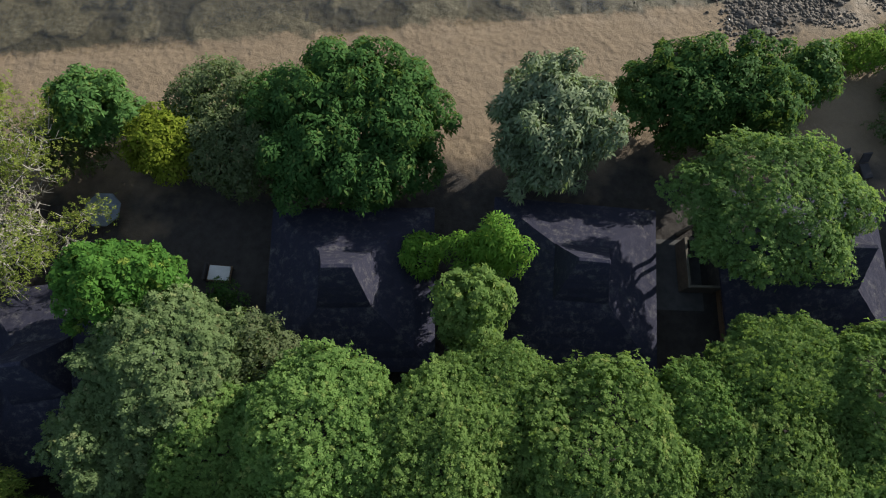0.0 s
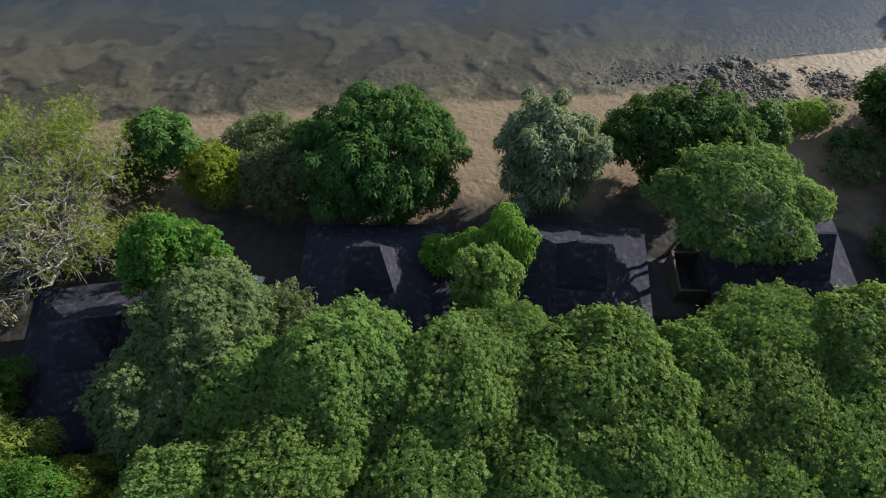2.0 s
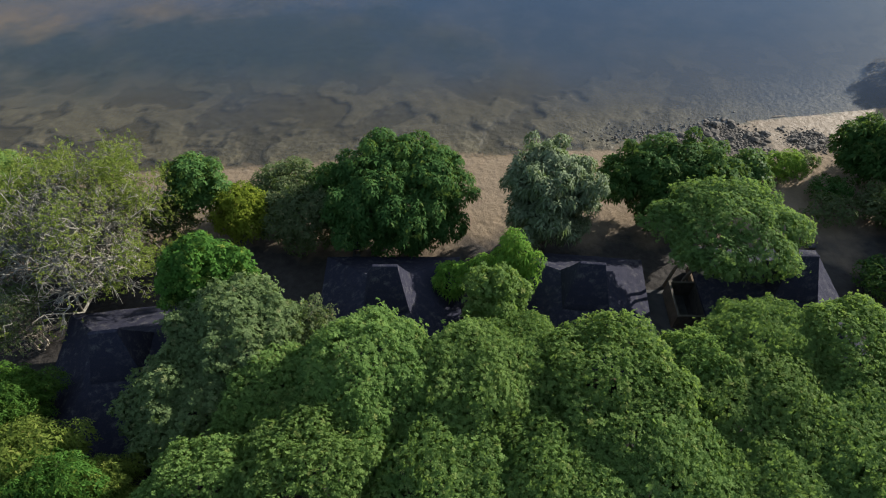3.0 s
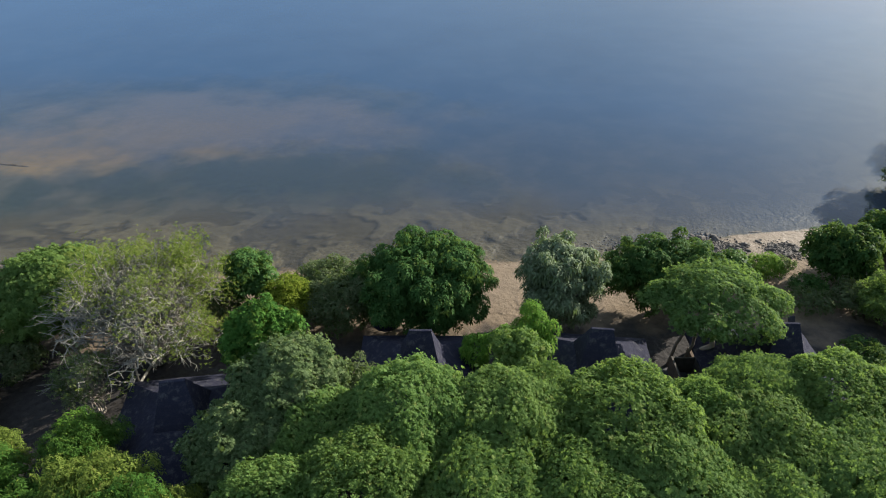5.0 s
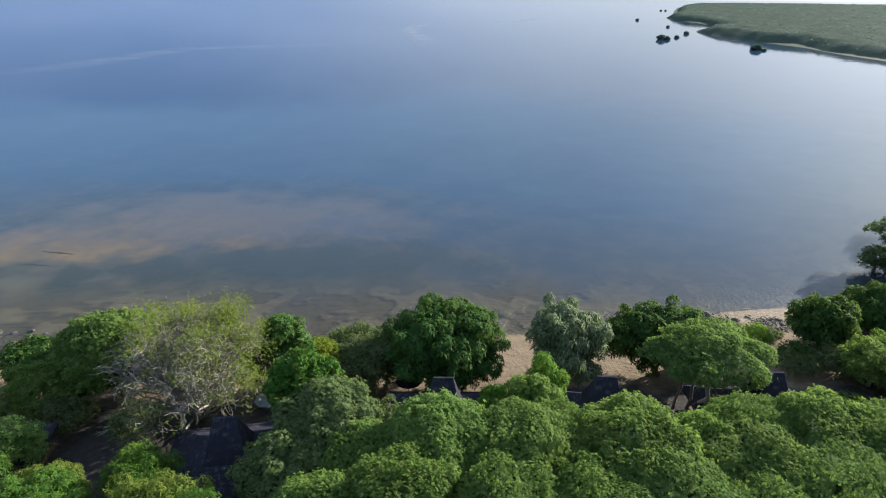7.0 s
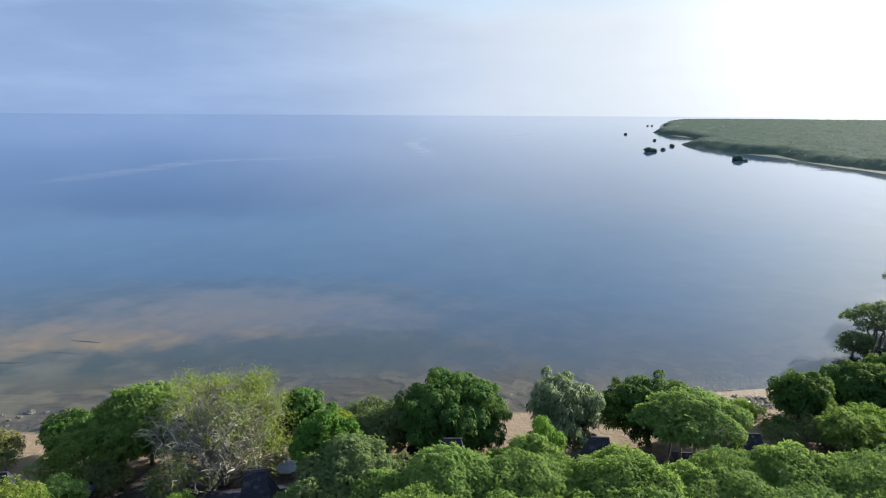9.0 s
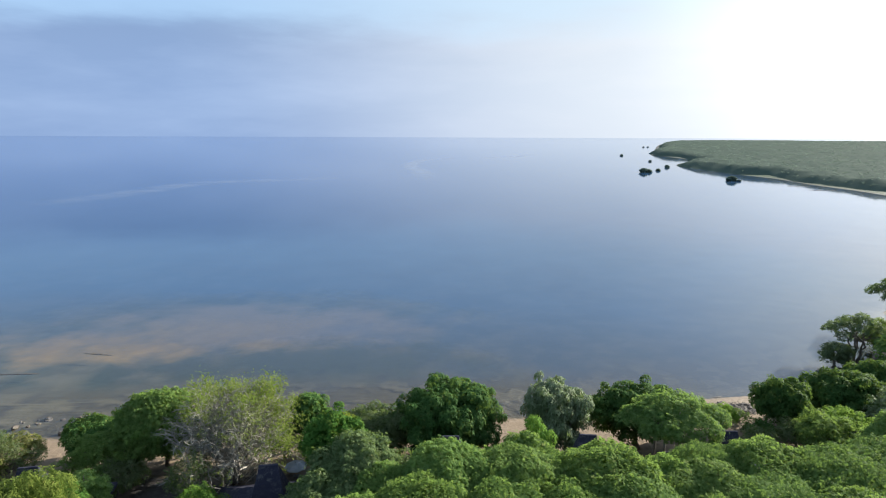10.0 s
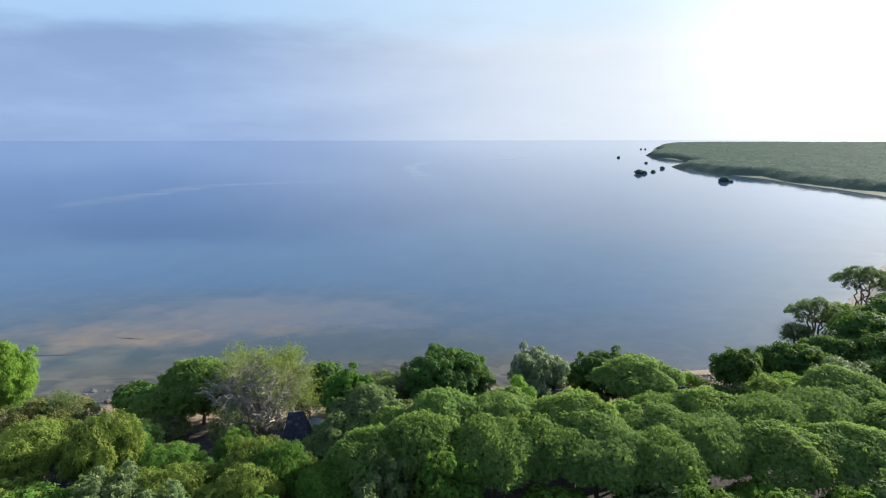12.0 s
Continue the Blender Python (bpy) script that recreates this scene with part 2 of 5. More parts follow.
def inland(x, y):
    """Metres from the water's edge, positive on land."""
    x, y = np.asarray(x, float), np.asarray(y, float)
    best = np.full(x.shape, 1e9)
    side = np.zeros(x.shape, bool)
    ring = np.vstack([COAST, [(5000, -6000), (-5000, -6000)]])
    for i in range(len(ring)):
        a, b = ring[i], ring[(i + 1) % len(ring)]
        if i < len(COAST) - 1:
            d = b - a
            u = np.clip(((x - a[0]) * d[0] + (y - a[1]) * d[1]) / (d @ d), 0, 1)
            best = np.minimum(best, np.hypot(x - a[0] - u * d[0], y - a[1] - u * d[1]))
        cross = (a[1] > y) != (b[1] > y)
        with np.errstate(divide="ignore", invalid="ignore"):
            xi = (b[0] - a[0]) * (y - a[1]) / (b[1] - a[1]) + a[0]
        side ^= cross & (x < xi)
    return np.where(side, best, -best)


def waves(x, y, seed, size, octaves=3):
    """Smooth lattice noise, about -1 to 1."""
    tab = np.random.RandomState(seed).rand(256, 256)
    h, amp, tot = np.zeros_like(x), 1.0, 0.0
    for o in range(octaves):
        u, v = x / size * 2 ** o + 37.3 * o, y / size * 2 ** o + 11.7 * o
        iu, iv = np.floor(u).astype(int), np.floor(v).astype(int)
        fu, fv = u - iu, v - iv
        fu, fv = fu * fu * (3 - 2 * fu), fv * fv * (3 - 2 * fv)
        g = lambda a, c: tab[(iu + a) % 256, (iv + c) % 256]
        h += amp * ((g(0, 0) * (1 - fu) + g(1, 0) * fu) * (1 - fv) + (g(0, 1) * (1 - fu) + g(1, 1) * fu) * fv)
        tot += amp
        amp *= 0.5
    return (h / tot - 0.5) * 2.4


def clods(x, y):
    """Ragged reef plates and loose clods with steep edges, 0 to 1."""
    x, y = 0.83 * x - 0.56 * y + 0.9 * waves(x, y, 21, 2.1), 0.56 * x + 0.83 * y + 0.9 * waves(x, y, 22, 2.3)
    a = np.clip((waves(x, y, 8, 2.8, 5) + 0.10) / 0.16, 0, 1)
    b = np.clip((waves(x, y, 9, 1.0, 3) - 0.05) / 0.3, 0, 1)
    return np.maximum(a * a * (3 - 2 * a) * (0.75 + 0.25 * b), 0.55 * b * (a > 0.02))


def ground_height(x, y):
    x, y = np.asarray(x, float), np.asarray(y, float)
    d = inland(x, y) + 0.5 * waves(x, y, 3, 9) * np.exp(-(np.hypot(x, y - 20) / 150) ** 2)
    land = np.interp(d, [-400, -80, -30, -8, 0, 3, 9, 18, 60, 400], [-6, -3.0, -1.4, -0.35, 0.0, 0.45, 1.3, 1.95, 2.2, 3.0])
    shelf = np.clip((d + 15) / 5, 0, 1) * np.clip((1.5 - d) / 3, 0, 1) * np.clip((24 - x) / 12, 0, 1)
    land = land + shelf * (0.20 * clods(x, y) + 0.05 * waves(x, y, 10, 0.8) - 0.09)
    beach = np.clip(d / 3, 0, 1) * np.clip((16 - d) / 4, 0, 1)
    return land + beach * (0.05 * waves(x, y, 11, 1.0) + 0.06 * waves(x, y, 12, 3.0))


def stretch(lo, hi, step, far, grow=1.18):
    """Even steps between lo and hi, then growing ones out to far."""
    mid = list(np.arange(lo, hi + step * 0.5, step))
    right, s = [mid[-1]], step
    while right[-1] < far:
        s *= grow
        right.append(min(right[-1] + s, far))
    left, s = [mid[0]], step
    while left[-1] > -far:
        s *= grow
        left.append(max(left[-1] - s, -far))
    return np.array(left[:0:-1] + mid + right[1:])


def quick_mesh(name, verts, quads, material, smooth=False):
    me = bpy.data.meshes.new(name)
    verts, quads = np.asarray(verts, np.float32), np.asarray(quads, np.int32)
    n, k = quads.shape
    me.vertices.add(len(verts))
    me.vertices.foreach_set("co", verts.ravel())
    me.loops.add(n * k)
    me.loops.foreach_set("vertex_index", quads.ravel())
    me.polygons.add(n)
    me.polygons.foreach_set("loop_start", np.arange(0, n * k, k, dtype=np.int32))
    me.update(calc_edges=True)
    if smooth:
        me.polygons.foreach_set("use_smooth", np.ones(n, bool))
    me.materials.append(material)
    return me


def sheet(name, xs, ys, height, material):
    gx, gy = np.meshgrid(xs, ys)
    gz = height(gx, gy)
    nx, ny = len(xs), len(ys)
    i = np.arange(nx * ny).reshape(ny, nx)
    quads = np.stack([i[:-1, :-1], i[:-1, 1:], i[1:, 1:], i[1:, :-1]], -1).reshape(-1, 4)
    me = quick_mesh(name, np.stack([gx, gy, gz], -1).reshape(-1, 3), quads, material, True)
    a = me.attributes.new("inland", "FLOAT", "POINT")
    a.data.foreach_set("value", inland(gx, gy).ravel().astype(np.float32))
    a = me.attributes.new("clod", "FLOAT", "POINT")
    a.data.foreach_set("value", clods(gx, gy).ravel().astype(np.float32))
    return new(name, me)


def ground_material():
    k = Mat("sand, soil and sea bed")
    d = k.attr("inland")
    dn = k.maths("ADD", d, k.span(k.noise(0.35, 4.0), 0.2, 0.8, -3.0, 3.0))
    fine, mid, big = k.noise(14.0, 6.0, 0.65), k.noise(1.7, 6.0, 0.6), k.noise(0.13, 4.0)
    sand = k.mix(k.span(fine, 0.3, 0.7), (0.198, 0.145, 0.094), (0.252, 0.190, 0.128))
    sand = k.mix(k.span(mid, 0.35, 0.7, 0, 0.4), sand, (0.165, 0.126, 0.087))
    wet = k.mix(k.span(fine, 0.3, 0.7), (0.185, 0.135, 0.085), (0.235, 0.174, 0.115))
    # inland soil; the tree shade over it is also put into its dark tone
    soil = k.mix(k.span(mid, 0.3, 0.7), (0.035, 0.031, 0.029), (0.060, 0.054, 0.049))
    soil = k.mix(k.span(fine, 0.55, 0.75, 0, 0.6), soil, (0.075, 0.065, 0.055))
    clod = k.attr("clod")
    reef = k.mix(k.span(mid, 0.35, 0.66), (0.060, 0.050, 0.029), (0.084, 0.071, 0.043))
    reef = k.mix(clod, reef, k.mix(k.span(k.noise(3.5, 6.0, 0.7), 0.35, 0.65), (0.094, 0.080, 0.050), (0.150, 0.130, 0.085)))
    crumb = k.span(k.noise(4.5, 7.0, 0.8), 0.47, 0.58)
    reef = k.mix(k.maths("MULTIPLY", crumb, k.span(k.noise(0.6, 3.0), 0.40, 0.62, 0.0, 0.75)), reef, (0.040, 0.033, 0.022))
    rim = k.maths("MULTIPLY", k.span(clod, 0.02, 0.25), k.span(clod, 0.65, 0.35))
    reef = k.mix(k.maths("MULTIPLY", rim, k.span(mid, 0.3, 0.6, 0.2, 0.9)), reef, (0.034, 0.030, 0.022))
    weed = k.mix(k.span(mid, 0.3, 0.7), (0.018, 0.030, 0.028), (0.044, 0.057, 0.048))
    flat = k.mix(k.span(k.noise(0.3, 5.0, 0.6), 0.35, 0.65), (0.060, 0.062, 0.050), (0.105, 0.098, 0.075))
    p = k.node("ShaderNodeSeparateXYZ", ins={0: k.pos()})
    bar = k.mix(k.span(mid, 0.3, 0.7), (0.17, 0.132, 0.095), (0.22, 0.172, 0.125))
    gold = k.mix(k.span(k.noise(0.22, 5.0), 0.35, 0.62), (0.15, 0.118, 0.078), (0.24, 0.165, 0.078))
    deep = k.mix(k.span(big, 0.40, 0.56), weed, flat)
    deep = k.mix(k.span(k.oval(-27.0, 46.0, 25.0, 9.0, 0.9, 0.12), 0.3, 1.3, 0.9, 0.0), deep, weed)
    deep = k.mix(k.span(k.oval(-44.0, 68.0, 34.0, 13.5, 1.2, 0.07), 0.3, 1.4, 1.0, 0.0), deep, bar)
    deep = k.mix(k.span(k.oval(-70.0, 53.5, 24.0, 9.0, 1.5, 0.10), 0.1, 1.5, 1.0, 0.0), deep, gold)
    c = k.mix(k.span(dn, -19.0, -11.0), deep, reef)
    near = k.maths("ADD", d, k.span(k.noise(0.7, 5.0, 0.65), 0.25, 0.75, -0.8, 0.8))
    c = k.mix(k.span(near, -0.5, 0.15), c, wet)
    c = k.mix(k.span(dn, 1.0, 3.5), c, sand)
    stony = k.maths("MINIMUM", k.oval(22.6, 28.8, 3.0, 3.4, 0.7, 0.9), k.maths("MINIMUM", k.oval(26.2, 29.0, 2.4, 2.0, 0.8, 0.9), k.oval(32.2, 28.9, 2.1, 1.8, 0.7, 0.9)))
    c = k.mix(k.span(stony, 0.7, 1.1, 0.85, 0.0), c, k.mix(crumb, (0.12, 0.098, 0.075), (0.055, 0.046, 0.038)))
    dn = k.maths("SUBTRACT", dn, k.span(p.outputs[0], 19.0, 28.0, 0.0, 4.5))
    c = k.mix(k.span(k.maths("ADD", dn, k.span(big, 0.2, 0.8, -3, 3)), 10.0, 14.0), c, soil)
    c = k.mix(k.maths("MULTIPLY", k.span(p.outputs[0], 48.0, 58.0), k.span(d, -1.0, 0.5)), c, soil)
    scrub = k.mix(k.span(mid, 0.3, 0.7), (0.03, 0.05, 0.018), (0.06, 0.085, 0.03))
    c = k.mix(k.maths("MULTIPLY", k.span(p.outputs[1], 120.0, 200.0), k.span(d, -9.0, -3.0)), c, scrub)
    pits = k.node("ShaderNodeTexVoronoi", {"feature": "SMOOTH_F1"}, {"Vector": k.pos(), "Scale": 2.1}).outputs["Distance"]
    h = k.maths("ADD", k.maths("MULTIPLY", pits, 0.7), k.maths("ADD", mid, k.maths("MULTIPLY", fine, 0.4)))
    h = k.maths("MULTIPLY", h, k.span(d, -9.0, -3.0, 0.15, 1.0))
    return k.surface(c, k.span(dn, -1.0, 2.0, 0.55, 0.95), k.bump(h, 0.75, 0.14), spec=0.2)


GROUND = ground_material()
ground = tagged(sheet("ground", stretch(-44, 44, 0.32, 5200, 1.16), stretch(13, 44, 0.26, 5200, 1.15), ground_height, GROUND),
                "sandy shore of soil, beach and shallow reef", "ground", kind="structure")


def water_material():
    k = Mat("sea water")
    east = k.node("ShaderNodeSeparateXYZ", ins={0: k.pos()}).outputs[0]
    d = k.maths("ADD", k.attr("inland"), k.maths("SUBTRACT", k.span(east, -22.0, -75.0, 0.0, 22.0), k.span(east, 4.0, 34.0, 0.0, 12.0)))
    big, mid, rip = k.noise(0.012, 5.0), k.noise(0.07, 5.0), k.noise(1.3, 4.0, 0.5)
    p = k.node("ShaderNodeMapping", ins={"Vector": k.pos(), "Scale": (0.25, 1.0, 1.0)}).outputs["Vector"]
    slick = k.noise(0.022, 4.0, 0.5, p, 1.2)
    c = k.mix(k.span(mid, 0.3, 0.7), (0.024, 0.062, 0.128), (0.030, 0.074, 0.146))
    c = k.mix(k.span(d, -420.0, -90.0), (0.019, 0.057, 0.140), c)
    c = k.mix(k.span(d, -50.0, -10.0), c, (0.044, 0.063, 0.092))
    c = k.mix(k.span(d, -14.0, -7.0), c, (0.046, 0.057, 0.071))
    body = k.node("ShaderNodeBsdfDiffuse", ins={"Color": c})
    clear = k.node("ShaderNodeBsdfTransparent", ins={"Color": (0.96, 0.97, 0.93, 1)})
    dn = k.maths("ADD", d, k.span(mid, 0.2, 0.8, -7, 7))
    thick = k.maths("ADD", k.maths("ADD", k.span(dn, 1.0, -11.0, 0.05, 0.42), k.span(dn, -9.0, -18.0, 0.0, 0.30)), k.span(dn, -18.0, -45.0, 0.0, 0.16))
    thick = k.maths("ADD", thick, k.span(dn, -50.0, -140.0, 0.0, 0.15))
    thick = k.maths("MULTIPLY", thick, k.span(k.oval(-44.0, 68.0, 38.0, 16.0, 1.1, 0.06), 0.2, 1.5, 0.72, 1.0))
    thick = k.maths("MULTIPLY", thick, k.span(k.oval(-70.0, 53.5, 26.0, 11.0, 1.3, 0.09), 0.2, 1.6, 0.80, 1.0))
    thick = k.maths("MULTIPLY", thick, k.span(k.oval(-27.0, 46.0, 25.0, 9.0, 0.8, 0.12), 0.3, 1.5, 0.58, 1.0))
    under = k.node("ShaderNodeMixShader", ins={0: thick, 1: clear.outputs[0], 2: body.outputs[0]})
    nrm = k.bump(k.maths("ADD", rip, k.maths("MULTIPLY", k.noise(5.0, 3.0), 0.35)), 0.016, 0.25)
    shine = k.node("ShaderNodeBsdfGlossy", ins={"Color": (0.91, 0.95, 1.0, 1), "Roughness": k.span(slick, 0.45, 0.62, 0.055, 0.035), "Normal": nrm})
    fr = k.node("ShaderNodeFresnel", ins={"IOR": 1.33, "Normal": nrm})
    top = k.node("ShaderNodeMixShader", ins={0: k.maths("MULTIPLY", fr.outputs[0], 0.95), 1: under.outputs[0], 2: shine.outputs[0]})
    return k.end(top.outputs[0])


SEA = water_material()
sea = tagged(sheet("water", stretch(-60, 60, 2.0, 4900, 1.2), stretch(16, 60, 1.5, 4900, 1.2), lambda x, y: np.zeros_like(x), SEA),
             "calm clear blue sea over a shallow reef", "sea", kind="structure")
sea.visible_shadow = False


def gz(x, y):
    return float(ground_height(np.array([x]), np.array([y]))[0])


# ---- helpers for things ----
def thing(name, x, y, z, label, category, group="", turn=0.0, kind=""):
    ob = new(name)
    ob.empty_display_size = 0.3
    ob.matrix_world = pose(x, y, z, 0, 0, turn)
    return tagged(ob, label, category, group, kind)


def put_part(name, me, parent, label="", m=None):
    ob = new(name, me)
    ob.parent = parent
    if m is not None:
        ob.matrix_local = m
    return tagged(ob, label)


def part(name, bm, material, parent, label="", m=None, smooth=False):
    me = bpy.data.meshes.new(name)
    bm.to_mesh(me)
    bm.free()
    if smooth:
        me.polygons.foreach_set("use_smooth", np.ones(len(me.polygons), bool))
    me.materials.append(material)
    return put_part(name, me, parent, label, m)


def box(bm, x0, x1, y0, y1, z0, z1, bevel=0.02):
    made = bmesh.ops.create_cube(bm, size=1.0, matrix=Matrix.Translation(((x0 + x1) / 2, (y0 + y1) / 2, (z0 + z1) / 2)) @ Matrix.Diagonal((x1 - x0, y1 - y0, z1 - z0, 1)))
    if bevel:
        edges = {e for v in made["verts"] for e in v.link_edges}
        bmesh.ops.bevel(bm, geom=list(edges), offset=bevel, segments=1, affect="EDGES")
    return bm


def tube(points, radii, sides=7):
    """Rings along a line of points: vertices and quads."""
    pts = np.asarray(points, float)
    verts, quads = [], []
    for i, p in enumerate(pts):
        d = pts[min(i + 1, len(pts) - 1)] - pts[max(i - 1, 0)]
        d = d / (np.linalg.norm(d) + 1e-9)
        u = np.cross(d, (0.31, 0.87, 0.12) if abs(d[2]) > 0.7 else (0, 0, 1))
        u /= np.linalg.norm(u) + 1e-9
        v = np.cross(d, u)
        for s in range(sides):
            a = 2 * np.pi * s / sides
            verts.append(p + radii[i] * (np.cos(a) * u + np.sin(a) * v))
        if i:
            b = (i - 1) * sides
            quads += [(b + s, b + (s + 1) % sides, b + sides + (s + 1) % sides, b + sides + s) for s in range(sides)]
    return verts, quads


def tubes_mesh(name, lines, material, sides=6):
    verts, quads = [], []
    for pts, radii in lines:
        v, q = tube(pts, radii, sides)
        b = len(verts)
        verts += v
        quads += [tuple(b + i for i in f) for f in q]
    return quick_mesh(name, verts, quads, material, True)


def leaf_mesh(name, centres, normals, rng, material, leaf=0.2, k=4, wide=0.24, droop=0.1, rise=(-0.3, 0.35), core=None):
    """Rosettes of k pointed, folded leaves round each centre, and the crown's inner mass."""
    n = len(centres)
    up = np.where(np.abs(normals[:, 2:3]) > 0.9, [[1.0, 0, 0]], [[0, 0, 1.0]])
    u = np.cross(normals, up)
    u /= np.linalg.norm(u, axis=1, keepdims=True) + 1e-9
    v = np.cross(normals, u)
    out = np.empty((n, k, 4, 3))
    first = rng.rand(n) * 6.28
    for j in range(k):
        a = (first + 6.283 * j / k + rng.uniform(-0.5, 0.5, n))[:, None]
        e = rng.uniform(rise[0], rise[1], n)[:, None]
        size = (leaf * rng.uniform(0.7, 1.3, n))[:, None]
        d = (np.cos(a) * u + np.sin(a) * v) * np.cos(e) + normals * np.sin(e)
        s = np.cross(d, normals)
        s /= np.linalg.norm(s, axis=1, keepdims=True) + 1e-9
        lift = np.cross(s, d)
        c = centres + d * 0.08 * size
        out[:, j, 0] = c
        out[:, j, 1] = c + size * (0.5 * d + wide * s + 0.07 * lift)
        out[:, j, 2] = c + size * (d - droop * np.array([0, 0, 1.0]))
        out[:, j, 3] = c + size * (0.5 * d - wide * s + 0.07 * lift)
    verts = out.reshape(-1, 3)
    quads = np.arange(len(verts)).reshape(-1, 4)
    if core is not None:
        quads = np.vstack([quads, core[1] + len(verts)])
        verts = np.vstack([verts, core[0]])
    return quick_mesh(name, verts, quads, material)


def rosette_mesh(name, centres, normals, rng, material, leaf=0.13, k=5):
    """Small tufts: k narrow leaves joined at each centre, so that a tuft has one tone."""
    n = len(centres)
    up = np.where(np.abs(normals[:, 2:3]) > 0.9, [[1.0, 0, 0]], [[0, 0, 1.0]])
    u = np.cross(normals, up)
    u /= np.linalg.norm(u, axis=1, keepdims=True) + 1e-9
    v = np.cross(normals, u)
    out = np.empty((n, 1 + 2 * k, 3))
    out[:, 0] = centres
    first = rng.rand(n) * 6.28
    size = leaf * rng.uniform(0.7, 1.35, n)
    for j in range(k):
        for side in (0, 1):
            a = (first + 6.283 * (j + (0.33, -0.33)[side]) / k + rng.uniform(-0.15, 0.15, n))[:, None]
            e = rng.uniform(-0.6, 0.3, n)[:, None]
            r = (size * rng.uniform(0.75, 1.2, n))[:, None]
            out[:, 1 + 2 * j + side] = centres + r * ((np.cos(a) * u + np.sin(a) * v) * np.cos(e) + normals * np.sin(e))
    verts = out.reshape(-1, 3)
    base = (np.arange(n) * (1 + 2 * k))[:, None, None]
    tri = (base + np.array([(0, 2 + 2 * j, 1 + 2 * j) for j in range(k)])[None]).reshape(-1, 3)
    return quick_mesh(name, verts, tri, material)


def lobes_dome(rng, rx, ry, rz, n, size=0.36, low=-0.25, even=(0.56, 0.78)):
    """Sub-crowns spread over an uneven dome about the origin: centre and radii of each."""
    out = []
    for i in range(n):
        s = low + (1 - low) * (i + 0.5) / n
        a = i * 2.39996 + rng.uniform(-0.35, 0.35)
        h = math.sqrt(max(0.0, 1 - max(s, 0) ** 2))
        f = rng.uniform(*even)
        r = size * rng.uniform(0.75, 1.25)
        out.append(((f * h * rx * math.cos(a), f * h * ry * math.sin(a), s * rz * rng.uniform(even[0] + 0.1, even[1] + 0.06)), (r * rx, r * ry, r * rz * 1.05)))
    return out


def lobes_close(rng, rx, ry, rz, size, low=-0.5):
    """Many leafy clusters of about that radius in metres, side by side over a crown."""
    area = 4 * np.pi * (((rx * ry) ** 1.6 + (rx * rz) ** 1.6 + (ry * rz) ** 1.6) / 3) ** (1 / 1.6) * (1 - low) / 2
    n = max(9, int(1.05 * area / (np.pi * size ** 2)))
    out = []
    for i in range(n):
        u = low + (1 - low) * (i + 0.5) / n
        a = i * 2.39996 + rng.uniform(-0.4, 0.4)
        h = math.sqrt(max(0.0, 1 - u * u))
        r = size * rng.uniform(0.5, 1.5)
        f = rng.uniform(0.72, 1.0) + (0.22 * rng.rand() if rng.rand() < 0.25 else 0.0)
        out.append((tuple(max(0.15, f - r * 0.75 / q) * v * q for q, v in ((rx, h * math.cos(a)), (ry, h * math.sin(a)), (rz, u))), (r * rng.uniform(0.8, 1.2), r * rng.uniform(0.8, 1.2), r * rng.uniform(0.65, 1.0))))
    return out


def spread(rng, lobes, per_area, shell=0.24, low=-0.55, keep_in=0.8):
    """Points over the lobes' outsides, few where another lobe covers them."""
    cs, ns = [], []
    lc, lr = np.array([l[0] for l in lobes]), np.array([l[1] for l in lobes])
    for c, r in zip(lc, lr):
        area = 4 * np.pi * ((r[0] * r[1]) ** 1.6 / 3 + (r[0] * r[2]) ** 1.6 / 3 + (r[1] * r[2]) ** 1.6 / 3) ** (1 / 1.6)
        m = max(8, int(area * per_area))
        q = rng.normal(size=(m, 3))
        q /= np.linalg.norm(q, axis=1, keepdims=True)
        q = q[q[:, 2] > low]
        p = c + q * r * (1 - shell * rng.rand(len(q), 1) ** 1.5 + 0.09 * rng.normal(size=(len(q), 1)))
        cover = (np.linalg.norm((p[:, None] - lc[None]) / lr[None], axis=2) < keep_in).sum(1)
        ok = cover == 0
        cs.append(p[ok])
        nn = q / r
        nn /= np.linalg.norm(nn, axis=1, keepdims=True)
        ns.append(nn[ok])
    c, n = np.vstack(cs), np.vstack(ns)
    n = 0.8 * n + 0.32 * rng.normal(size=n.shape) + 0.2 * np.array(to_sun)
    n[:, 2] += 0.25
    return c, n / np.linalg.norm(n, axis=1, keepdims=True)


def cells(p, seed, size):
    """Distance to the nearest of random points, one in each cell of that size: 0 at a point, about 1 in the creases."""
    q = p / size
    base = np.floor(q).astype(int)
    best = np.full(len(q), 9.0)
    tab = np.random.RandomState(seed).rand(32, 32, 32, 3)
    for dx in (-1, 0, 1):
        for dy in (-1, 0, 1):
            for dz in (-1, 0, 1):
                c = base + (dx, dy, dz)
                at = c + tab[c[:, 0] % 32, c[:, 1] % 32, c[:, 2] % 32]
                best = np.minimum(best, np.linalg.norm(at - q, axis=1))
    return best


